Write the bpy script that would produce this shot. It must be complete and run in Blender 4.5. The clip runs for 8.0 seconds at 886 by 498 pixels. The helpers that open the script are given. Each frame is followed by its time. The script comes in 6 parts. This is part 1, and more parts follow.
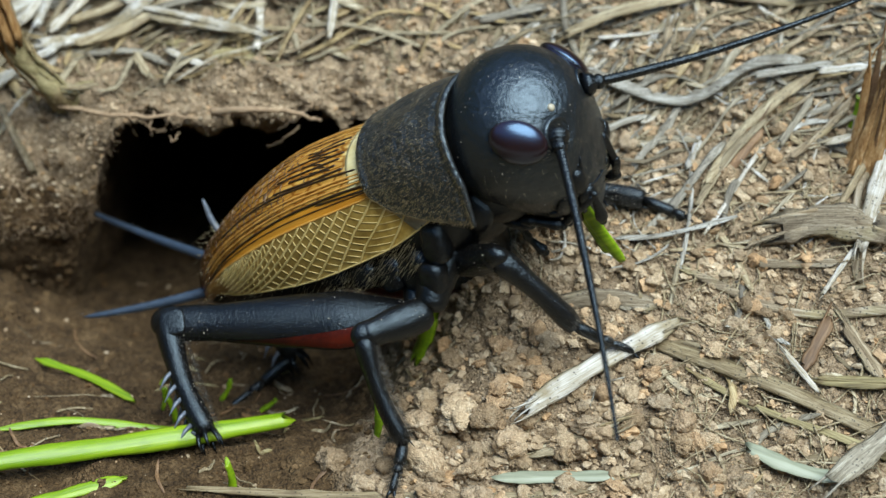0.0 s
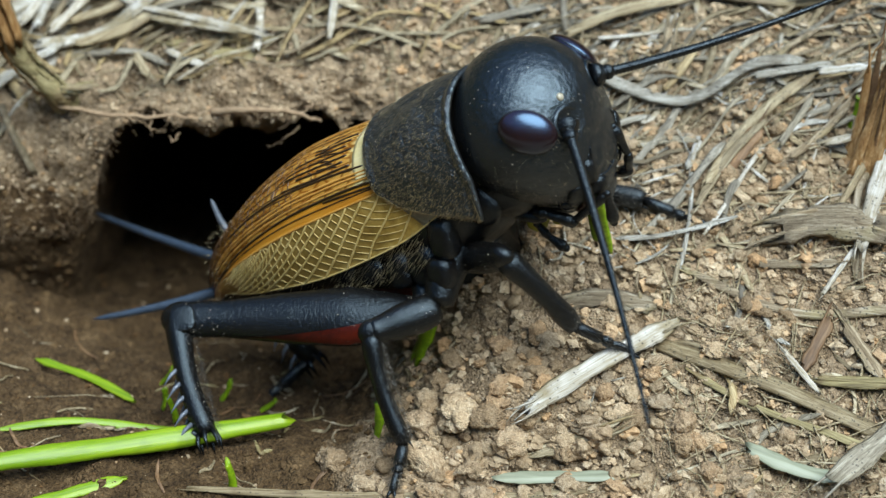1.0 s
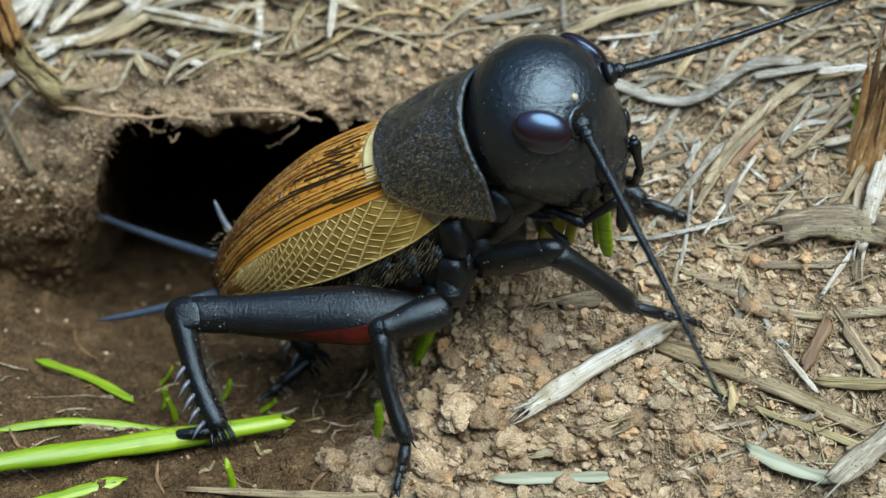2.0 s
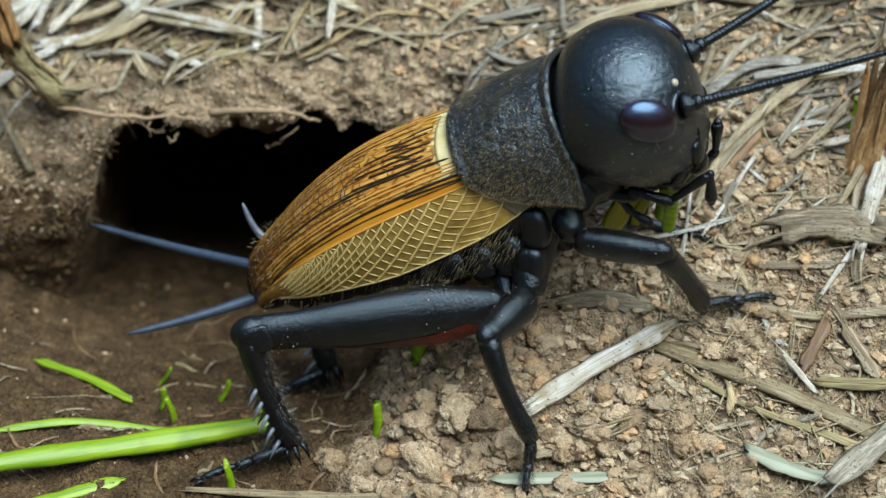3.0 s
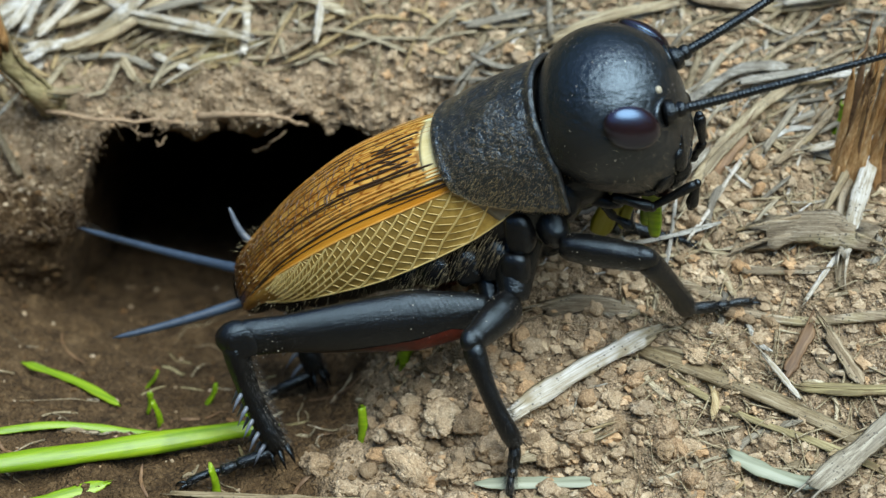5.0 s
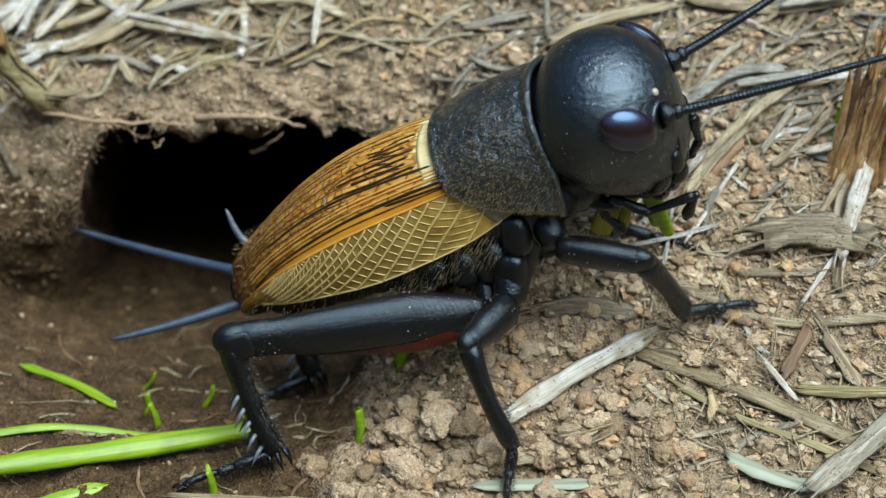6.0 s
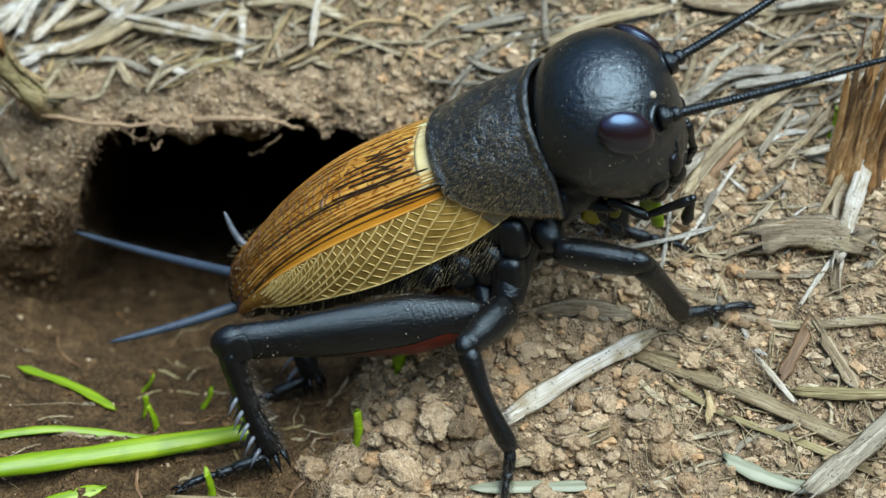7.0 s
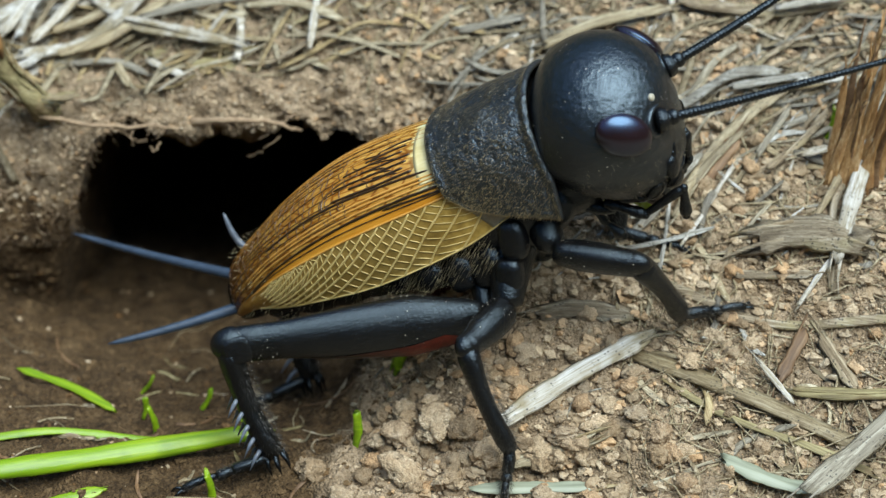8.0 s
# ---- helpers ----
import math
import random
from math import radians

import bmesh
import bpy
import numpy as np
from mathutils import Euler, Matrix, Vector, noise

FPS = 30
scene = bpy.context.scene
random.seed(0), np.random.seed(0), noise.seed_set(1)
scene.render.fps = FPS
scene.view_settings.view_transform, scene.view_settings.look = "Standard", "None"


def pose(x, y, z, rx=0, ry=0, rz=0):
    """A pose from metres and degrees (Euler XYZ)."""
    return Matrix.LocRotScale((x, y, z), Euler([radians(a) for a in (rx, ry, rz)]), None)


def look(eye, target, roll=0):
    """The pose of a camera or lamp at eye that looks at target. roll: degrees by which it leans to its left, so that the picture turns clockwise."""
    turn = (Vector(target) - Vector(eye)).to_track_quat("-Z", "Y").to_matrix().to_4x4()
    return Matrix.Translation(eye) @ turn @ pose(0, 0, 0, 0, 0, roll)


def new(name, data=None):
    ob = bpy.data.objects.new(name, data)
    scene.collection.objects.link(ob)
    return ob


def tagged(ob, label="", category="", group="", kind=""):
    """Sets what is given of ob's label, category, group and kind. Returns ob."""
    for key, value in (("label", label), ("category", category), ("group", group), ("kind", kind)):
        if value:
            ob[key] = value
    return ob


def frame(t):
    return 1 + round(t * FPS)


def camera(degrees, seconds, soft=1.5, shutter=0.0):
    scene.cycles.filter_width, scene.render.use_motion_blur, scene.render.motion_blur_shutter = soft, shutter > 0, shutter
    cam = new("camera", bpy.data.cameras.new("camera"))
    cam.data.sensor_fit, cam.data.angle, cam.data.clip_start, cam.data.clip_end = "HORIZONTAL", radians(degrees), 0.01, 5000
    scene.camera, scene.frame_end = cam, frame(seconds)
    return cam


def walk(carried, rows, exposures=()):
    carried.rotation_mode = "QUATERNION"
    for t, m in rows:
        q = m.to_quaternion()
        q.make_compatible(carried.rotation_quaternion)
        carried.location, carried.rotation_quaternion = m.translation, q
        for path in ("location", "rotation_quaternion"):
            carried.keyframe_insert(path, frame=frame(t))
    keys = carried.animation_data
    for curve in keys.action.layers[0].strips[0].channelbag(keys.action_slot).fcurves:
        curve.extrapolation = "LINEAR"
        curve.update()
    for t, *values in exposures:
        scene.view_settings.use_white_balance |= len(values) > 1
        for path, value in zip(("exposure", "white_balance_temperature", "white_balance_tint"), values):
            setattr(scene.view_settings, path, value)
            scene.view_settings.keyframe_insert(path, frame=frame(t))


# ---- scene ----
# Camera: hand-held close to the ground, drifting a millimetre to the right.
cam = camera(22.1, 8.0, soft=1.4)
walk(cam, [
    (0.0, look((0.00000, -0.09011, 0.06309), (0.00000, 0.00000, 0.00000), 0.00)),
    (0.5, look((-0.00003, -0.09015, 0.06309), (-0.00001, -0.00003, 0.00003), 0.00)),
    (1.0, look((-0.00003, -0.09013, 0.06313), (-0.00000, -0.00004, 0.00004), 0.00)),
    (1.5, look((-0.00002, -0.09010, 0.06324), (0.00001, -0.00005, 0.00006), 0.00)),
    (3.0, look((0.00008, -0.09005, 0.06330), (0.00007, -0.00004, 0.00007), 0.00)),
    (3.5, look((0.00021, -0.09004, 0.06328), (0.00012, -0.00002, 0.00006), 0.00)),
    (4.0, look((0.00042, -0.08999, 0.06330), (0.00025, 0.00002, 0.00010), 0.01)),
    (4.5, look((0.00073, -0.09001, 0.06354), (0.00048, -0.00006, 0.00024), 0.03)),
    (6.0, look((0.00105, -0.08995, 0.06385), (0.00081, -0.00008, 0.00043), 0.04)),
    (6.5, look((0.00106, -0.08994, 0.06394), (0.00085, -0.00008, 0.00050), 0.04)),
    (7.0, look((0.00107, -0.08992, 0.06405), (0.00090, -0.00009, 0.00055), 0.03)),
    (7.5, look((0.00100, -0.08994, 0.06417), (0.00094, -0.00015, 0.00061), 0.02)),
    (8.0, look((0.00085, -0.08997, 0.06435), (0.00097, -0.00023, 0.00070), 0.02)),
], exposures=((0.0, 0.5, 5900, -2), (8.0, 0.5, 5900, -2)))
cam.data.dof.use_dof = True
cam.data.dof.focus_distance, cam.data.dof.aperture_fstop = 0.0960, 68

# World: bright overcast sky, with a broad soft sun behind thin cloud.
world = bpy.data.worlds.new("world")
scene.world = world
world.use_nodes = True
wn = world.node_tree
sky = wn.nodes.new("ShaderNodeTexSky")
sky.sky_type = "NISHITA"
sky.sun_disc = False
sky.sun_elevation, sky.sun_rotation = radians(67), radians(128)
sky.altitude, sky.air_density, sky.dust_density, sky.ozone_density = 300, 1.0, 0.8, 1.5
wn.links.new(sky.outputs[0], wn.nodes["Background"].inputs[0])
wn.nodes["Background"].inputs[1].default_value = 0.17
sun = new("sun", bpy.data.lights.new("sun", "SUN"))
sun.data.energy, sun.data.angle, sun.data.color = 4.5, radians(54), (1.0, 0.97, 0.93)
sun.matrix_world = look((0.069, -0.054, 0.206), (0, 0, 0))

MM = 0.001


# ---- materials ----
def ramp(nt, src, stops):
    n = nt.nodes.new("ShaderNodeValToRGB")
    e = n.color_ramp.elements
    while len(e) < len(stops):
        e.new(0.5)
    for el, (p, c) in zip(e, stops):
        el.position, el.color = p, (*c, 1)
    nt.links.new(src, n.inputs[0])
    return n.outputs[0]


def noise_tex(nt, co, scale, detail=4.0, rough=0.6, distort=0.0):
    n = nt.nodes.new("ShaderNodeTexNoise")
    n.inputs["Scale"].default_value, n.inputs["Detail"].default_value = scale, detail
    n.inputs["Roughness"].default_value, n.inputs["Distortion"].default_value = rough, distort
    nt.links.new(co, n.inputs["Vector"])
    return n.outputs[0]


def mixed(nt, a, b, fac, mode="MIX"):
    n = nt.nodes.new("ShaderNodeMix")
    n.data_type, n.blend_type = "RGBA", mode
    for sock, v in ((n.inputs[6], a), (n.inputs[7], b), (n.inputs[0], fac)):
        if isinstance(v, (int, float)):
            sock.default_value = v
        elif isinstance(v, tuple):
            sock.default_value = (*v, 1)
        else:
            nt.links.new(v, sock)
    return n.outputs[2]


def material(name, stops, scale, rough=0.7, bump=0.2, bump_scale=None, stretch=(1, 1, 1), vary=0.0, fine=0.35,
             spec=0.5, trans=0.0, tint=None, coat=0.0, dist=0.00005, shade_tone=None, grain=0.0, along=None, web=None, hues=None, island=False, gloss=None, speckle=0.0, lacquer=0.12):
    """Two scales of noise through a colour ramp, bump from the finer one; vary: lightness from object to object."""
    m = bpy.data.materials.new(name)
    m.use_nodes = True
    nt = m.node_tree
    b = nt.nodes["Principled BSDF"]
    tc = nt.nodes.new("ShaderNodeTexCoord")
    mp = nt.nodes.new("ShaderNodeMapping")
    mp.inputs["Scale"].default_value = stretch
    nt.links.new(tc.outputs["Object"], mp.inputs["Vector"])
    co = mp.outputs[0]
    big = noise_tex(nt, co, scale, 5.0, 0.62)
    small = noise_tex(nt, co, bump_scale or scale * 4, 5.0, 0.65)
    mm = nt.nodes.new("ShaderNodeMix")
    mm.inputs[0].default_value = fine
    nt.links.new(big, mm.inputs[2]), nt.links.new(small, mm.inputs[3])
    col = ramp(nt, mm.outputs[0], stops)
    if tint:
        patch = noise_tex(nt, tc.outputs["Object"], tint[1], 3.0)
        col = mixed(nt, col, tint[0], ramp(nt, patch, [(tint[2], (0, 0, 0)), (tint[2] + 0.15, (tint[3],) * 3)]))
    if vary:
        oi = nt.nodes.new("ShaderNodeObjectInfo")
        col = mixed(nt, col, ramp(nt, oi.outputs["Random"], [(0.0, (1 - vary,) * 3), (0.5, (0.95, 0.9, 0.82)), (1.0, (1, 1, 1))]), 1.0, "MULTIPLY")
    if hues:
        # colour from piece to piece
        src = nt.nodes.new("ShaderNodeNewGeometry").outputs["Random Per Island"] if island else nt.nodes.new("ShaderNodeObjectInfo").outputs["Random"]
        col = mixed(nt, col, ramp(nt, src, hues), 1.0, "MULTIPLY")
    if speckle:
        # small dark mould spots, gathered in patches
        sv = nt.nodes.new("ShaderNodeTexVoronoi")
        sv.inputs["Scale"].default_value = speckle
        nt.links.new(tc.outputs["Object"], sv.inputs["Vector"])
        dots = ramp(nt, sv.outputs["Distance"], [(0.16, (1, 1, 1)), (0.30, (0, 0, 0))])
        where = ramp(nt, noise_tex(nt, tc.outputs["Object"], speckle * 0.16, 3.0), [(0.42, (0, 0, 0)), (0.55, (0.9, 0.9, 0.9))])
        col = mixed(nt, col, (0.022, 0.018, 0.014), mixed(nt, dots, where, 1.0, "MULTIPLY"))
    if web:
        # fine dark net between the raised veins
        wm = nt.nodes.new("ShaderNodeMapping")
        wm.inputs["Scale"].default_value = web[1]
        nt.links.new(tc.outputs["Object"], wm.inputs["Vector"])
        wv = nt.nodes.new("ShaderNodeTexVoronoi")
        wv.feature = "DISTANCE_TO_EDGE"
        wv.inputs["Scale"].default_value = web[0]
        nt.links.new(wm.outputs[0], wv.inputs["Vector"])
        col = mixed(nt, col, ramp(nt, wv.outputs["Distance"], [(0.03, web[2]), (0.11, (1, 1, 1))]), 1.0, "MULTIPLY")
    if along:
        # natural change of colour along the thing's own length (x from, x to in millimetres, colours)
        sa = nt.nodes.new("ShaderNodeSeparateXYZ")
        nt.links.new(tc.outputs["Object"], sa.inputs[0])
        mr = nt.nodes.new("ShaderNodeMapRange")
        mr.inputs[1].default_value, mr.inputs[2].default_value = along[0] * 0.001, along[1] * 0.001
        nt.links.new(sa.outputs[0], mr.inputs[0])
        col = mixed(nt, col, ramp(nt, mr.outputs[0], along[2]), 1.0, "MULTIPLY")
    height = small
    if grain:
        vo = nt.nodes.new("ShaderNodeTexVoronoi")
        vo.inputs["Scale"].default_value = grain
        nt.links.new(co, vo.inputs["Vector"])
        vo2 = nt.nodes.new("ShaderNodeTexVoronoi")
        vo2.inputs["Scale"].default_value = grain * 2.7
        nt.links.new(co, vo2.inputs["Vector"])
        sep = nt.nodes.new("ShaderNodeSeparateColor")
        nt.links.new(vo2.outputs["Color"], sep.inputs[0])
        col = mixed(nt, col, ramp(nt, sep.outputs[0], [(0.0, (0.80, 0.77, 0.73)), (0.55, (1.0, 0.98, 0.95)), (1.0, (1.17, 1.15, 1.12))]), 1.0, "MULTIPLY")
        add = nt.nodes.new("ShaderNodeMath")
        add.operation = "ADD"
        nt.links.new(vo.outputs["Distance"], add.inputs[0]), nt.links.new(vo2.outputs["Distance"], add.inputs[1])
        sub_ = nt.nodes.new("ShaderNodeMath")
        sub_.operation = "SUBTRACT"
        nt.links.new(small, sub_.inputs[0]), nt.links.new(add.outputs[0], sub_.inputs[1])
        height = sub_.outputs[0]
    if shade_tone:
        # shade painted as darker brown on the trodden stretch, uneven edge (plan position, metres)
        sx = nt.nodes.new("ShaderNodeSeparateXYZ")
        nt.links.new(tc.outputs["Object"], sx.inputs[0])
        warp = noise_tex(nt, tc.outputs["Object"], 260, 4.0)
        total = None
        for sock, k in ((sx.outputs[0], -300.0), (sx.outputs[1], -60.0), (sx.outputs[2], -950.0), (warp, 1.6)):
            mul = nt.nodes.new("ShaderNodeMath")
            mul.operation = "MULTIPLY_ADD"
            mul.inputs[1].default_value = k
            nt.links.new(sock, mul.inputs[0])
            if total is None:
                mul.inputs[2].default_value = shade_tone[1]
            else:
                nt.links.new(total, mul.inputs[2])
            total = mul.outputs[0]
        dim = ramp(nt, mm.outputs[0], [(0.36, shade_tone[0][0]), (0.5, shade_tone[0][1]), (0.66, shade_tone[0][2])])
        ln = nt.nodes.new("ShaderNodeVectorMath")
        ln.operation = "LENGTH"
        nt.links.new(tc.outputs["Object"], ln.inputs[0])
        near = ramp(nt, ln.outputs["Value"], [(0.045, (1, 1, 1)), (0.075, (0, 0, 0))])
        col = mixed(nt, col, dim, mixed(nt, ramp(nt, total, [(0.0, (0, 0, 0)), (1.0, (1, 1, 1))]), near, 1.0, "MULTIPLY"))
    nt.links.new(col, b.inputs["Base Color"])
    b.inputs["Roughness"].default_value = rough
    b.inputs["Specular IOR Level"].default_value = spec
    b.inputs["Coat Weight"].default_value = coat
    b.inputs["Coat Roughness"].default_value = lacquer
    if gloss:
        b.inputs["Specular Tint"].default_value = (*gloss, 1)
    if trans:
        tr = nt.nodes.new("ShaderNodeBsdfTranslucent")
        nt.links.new(col, tr.inputs[0])
        ms = nt.nodes.new("ShaderNodeMixShader")
        ms.inputs[0].default_value = trans
        nt.links.new(b.outputs[0], ms.inputs[1]), nt.links.new(tr.outputs[0], ms.inputs[2])
        nt.links.new(ms.outputs[0], nt.nodes["Material Output"].inputs[0])
    if bump:
        bp = nt.nodes.new("ShaderNodeBump")
        bp.inputs["Strength"].default_value, bp.inputs["Distance"].default_value = bump, dist
        nt.links.new(height, bp.inputs["Height"])
        nt.links.new(bp.outputs[0], b.inputs["Normal"])
    return m


LUMPS = [(0.0, (0.60, 0.57, 0.53)), (0.2, (0.84, 0.79, 0.72)), (0.4, (1.0, 1.0, 1.0)), (0.55, (1.16, 0.96, 0.76)), (0.7, (0.80, 0.82, 0.85)), (0.85, (1.12, 1.10, 1.06)), (1.0, (1.26, 1.26, 1.26))]
STALKS = [(0.0, (0.34, 0.32, 0.30)), (0.2, (0.66, 0.62, 0.55)), (0.45, (0.92, 0.90, 0.87)), (0.6, (0.92, 0.82, 0.62)), (0.75, (0.58, 0.55, 0.50)), (0.9, (1.05, 1.07, 1.12)), (1.0, (1.2, 1.22, 1.30))]
# the last argument puts the runway's shade into the soil colour
SOIL = material("soil", [(0.30, (0.115, 0.078, 0.044)), (0.45, (0.29, 0.212, 0.132)), (0.58, (0.46, 0.352, 0.235)), (0.72, (0.62, 0.51, 0.37))],
                900, 0.95, 1.0, 5200, fine=0.5, tint=((0.14, 0.10, 0.06), 160, 0.50, 0.55), spec=0.2, dist=0.00018, grain=3000, shade_tone=(((0.027, 0.0155, 0.0070), (0.086, 0.052, 0.023), (0.18, 0.117, 0.058)), -3.0))
CLOD = material("dry_soil", [(0.30, (0.22, 0.152, 0.088)), (0.46, (0.46, 0.345, 0.222)), (0.58, (0.59, 0.47, 0.325)), (0.72, (0.73, 0.62, 0.475))],
                1300, 0.95, 0.9, 7000, fine=0.45, spec=0.2, dist=0.00008, grain=5200, hues=LUMPS)
STRAW = material("dry_straw", [(0.32, (0.075, 0.052, 0.026)), (0.44, (0.28, 0.215, 0.115)), (0.55, (0.47, 0.395, 0.25)), (0.68, (0.72, 0.66, 0.50))],
                 5200, 0.55, 0.9, 15000, stretch=(0.035, 1, 1), fine=0.5, trans=0.12, tint=((0.13, 0.085, 0.042), 500, 0.53, 0.6), hues=STALKS, speckle=6500, dist=0.00006)
GREY = material("grey_straw", [(0.30, (0.07, 0.058, 0.042)), (0.44, (0.22, 0.195, 0.15)), (0.56, (0.41, 0.385, 0.32)), (0.70, (0.66, 0.64, 0.60))],
                5200, 0.5, 0.9, 15000, stretch=(0.035, 1, 1), fine=0.5, trans=0.08, tint=((0.11, 0.085, 0.048), 500, 0.52, 0.6), hues=STALKS, speckle=6000, dist=0.00006)
PALE = material("bleached_straw", [(0.33, (0.10, 0.078, 0.05)), (0.43, (0.38, 0.335, 0.25)), (0.54, (0.62, 0.60, 0.56)), (0.68, (0.84, 0.83, 0.83))],
                5000, 0.42, 0.9, 15000, stretch=(0.03, 1, 1), vary=0.2, fine=0.5, trans=0.1, tint=((0.27, 0.215, 0.11), 420, 0.45, 0.85), speckle=5200, dist=0.00006)
WOOD = material("weathered_stem", [(0.30, (0.045, 0.029, 0.015)), (0.44, (0.17, 0.125, 0.072)), (0.56, (0.35, 0.285, 0.19)), (0.70, (0.60, 0.55, 0.46))],
                4600, 0.7, 1.0, 13000, stretch=(0.03, 1, 1), vary=0.25, fine=0.5, dist=0.0001, tint=((0.33, 0.28, 0.13), 380, 0.50, 0.55), speckle=5200)
BROWN = material("brown_sheath", [(0.3, (0.045, 0.025, 0.012)), (0.5, (0.17, 0.095, 0.042)), (0.72, (0.36, 0.23, 0.12))],
                 2200, 0.6, 0.8, 8000, stretch=(0.06, 1, 1), vary=0.2, fine=0.5, trans=0.1)
AMBER = material("amber_sheath", [(0.3, (0.14, 0.060, 0.018)), (0.43, (0.36, 0.185, 0.060)), (0.55, (0.56, 0.34, 0.14)), (0.68, (0.80, 0.64, 0.40))],
                 4200, 0.45, 1.0, 12000, stretch=(1, 1, 0.05), fine=0.5, trans=0.2, tint=((0.22, 0.10, 0.035), 300, 0.5, 0.6), dist=0.0001)
GREEN = material("fresh_grass", [(0.3, (0.10, 0.19, 0.004)), (0.5, (0.22, 0.34, 0.007)), (0.72, (0.36, 0.46, 0.02))],
                 2400, 0.30, 0.5, 6000, stretch=(0.03, 1, 1), fine=0.5, trans=0.2, tint=((0.05, 0.11, 0.004), 350, 0.55, 0.5))
PALEGREEN = material("drying_grass", [(0.34, (0.17, 0.175, 0.11)), (0.5, (0.33, 0.345, 0.24)), (0.7, (0.52, 0.53, 0.42))],
                     600, 0.5, 0.4, 3000, stretch=(0.05, 1, 1), fine=0.5, trans=0.2)
OLIVE = material("olive_grass", [(0.3, (0.07, 0.052, 0.022)), (0.45, (0.22, 0.175, 0.075)), (0.58, (0.36, 0.30, 0.14)), (0.72, (0.52, 0.46, 0.27))],
                 4200, 0.55, 0.9, 9000, stretch=(0.05, 1, 1), fine=0.5, trans=0.1, tint=((0.16, 0.10, 0.045), 420, 0.50, 0.7), dist=0.0001)
ROOT = material("root_fibre", [(0.3, (0.16, 0.10, 0.055)), (0.7, (0.42, 0.30, 0.18))], 1500, 0.85, 0.6)

# blue of sky reflections, put into the cuticle's specular tint
SKYBLUE = (0.70, 0.86, 1.0)
BLACK = material("black_cuticle", [(0.3, (0.003, 0.003, 0.0034)), (0.7, (0.008, 0.0075, 0.007))], 700, 0.21, 0.42, 5200, spec=0.48, dist=0.000034, grain=7500, gloss=SKYBLUE)
HEADM = material("polished_cuticle", [(0.3, (0.004, 0.005, 0.0065)), (0.7, (0.010, 0.010, 0.010))], 500, 0.27, 1.0, 2600, spec=0.9, dist=0.00008, gloss=SKYBLUE)
PRON = material("matt_cuticle", [(0.36, (0.007, 0.0075, 0.0085)), (0.52, (0.014, 0.013, 0.012)), (0.70, (0.042, 0.032, 0.015))], 520, 0.32, 1.0, 1300, spec=1.0, dist=0.0003, gloss=SKYBLUE)
# stronger blue tint stands in for the sky mirrored in the eye
EYE = material("eye", [(0.3, (0.008, 0.003, 0.003)), (0.7, (0.017, 0.006, 0.005))], 300, 0.26, 0.0, spec=1.0, coat=0.3, lacquer=0.22, gloss=(0.30, 0.58, 1.0))
OCELLUS = material("ocellus", [(0.3, (0.26, 0.23, 0.16)), (0.7, (0.38, 0.34, 0.25))], 2000, 0.3, 0.0)
RED = material("red_cuticle", [(0.36, (0.012, 0.003, 0.003)), (0.60, (0.085, 0.010, 0.004))], 600, 0.3, 0.4, 6000, spec=0.3, dist=0.00003, along=(0.6, 8.6, [(0.0, (0.3, 0.5, 0.5)), (0.15, (1, 1, 1)), (0.4, (0.95, 0.85, 0.85)), (0.65, (0.35, 0.4, 0.45)), (1.0, (0.06, 0.3, 0.4))]))
CERCUS = material("bluish_cuticle", [(0.3, (0.016, 0.024, 0.040)), (0.7, (0.05, 0.072, 0.11))], 900, 0.45, 0.3, 6000, dist=0.00003)
SPINE = material("grey_spine", [(0.3, (0.05, 0.055, 0.07)), (0.7, (0.16, 0.18, 0.22))], 900, 0.3, 0.0)
MANDIBLE = material("mandible", [(0.3, (0.008, 0.004, 0.003)), (0.7, (0.022, 0.008, 0.005))], 900, 0.25, 0.0)
MEMBRANE = material("grey_membrane", [(0.3, (0.24, 0.21, 0.14)), (0.7, (0.40, 0.36, 0.26))], 900, 0.3, 0.2, trans=0.25)
DORSAL = material("amber_wing", [(0.30, (0.16, 0.066, 0.010)), (0.44, (0.42, 0.21, 0.036)), (0.56, (0.60, 0.37, 0.085)), (0.70, (0.74, 0.56, 0.21))],
                  900, 0.25, 0.8, 3600, stretch=(0.12, 1, 1), fine=0.35, tint=((0.20, 0.085, 0.016), 150, 0.50, 0.55), web=(3000, (0.36, 1, 1), (0.50, 0.36, 0.22)), along=(-15.6, -1.8, [(0.0, (0.34, 0.25, 0.20)), (0.3, (0.70, 0.58, 0.44)), (0.65, (1.1, 1.0, 0.86)), (0.885, (1.12, 1.12, 1.15)), (0.905, (1.3, 1.9, 4.2)), (0.93, (1.35, 2.1, 5.4))]), trans=0.1, dist=0.00005)
LATERAL = material("olive_wing", [(0.3, (0.14, 0.080, 0.016)), (0.5, (0.29, 0.185, 0.044)), (0.72, (0.46, 0.31, 0.09))],
                   900, 0.30, 0.5, 3000, fine=0.4, trans=0.12, along=(-15.6, -1.8, [(0.0, (1.3, 0.9, 0.5)), (0.3, (1.0, 0.95, 0.9)), (0.75, (0.95, 0.98, 1.0)), (1.0, (1.5, 1.5, 1.3))]))
BAND = material("orange_band", [(0.3, (0.36, 0.125, 0.008)), (0.5, (0.62, 0.26, 0.020)), (0.72, (0.76, 0.42, 0.06))], 1600, 0.28, 0.5, 4000, stretch=(0.06, 1, 1), fine=0.4, trans=0.1)
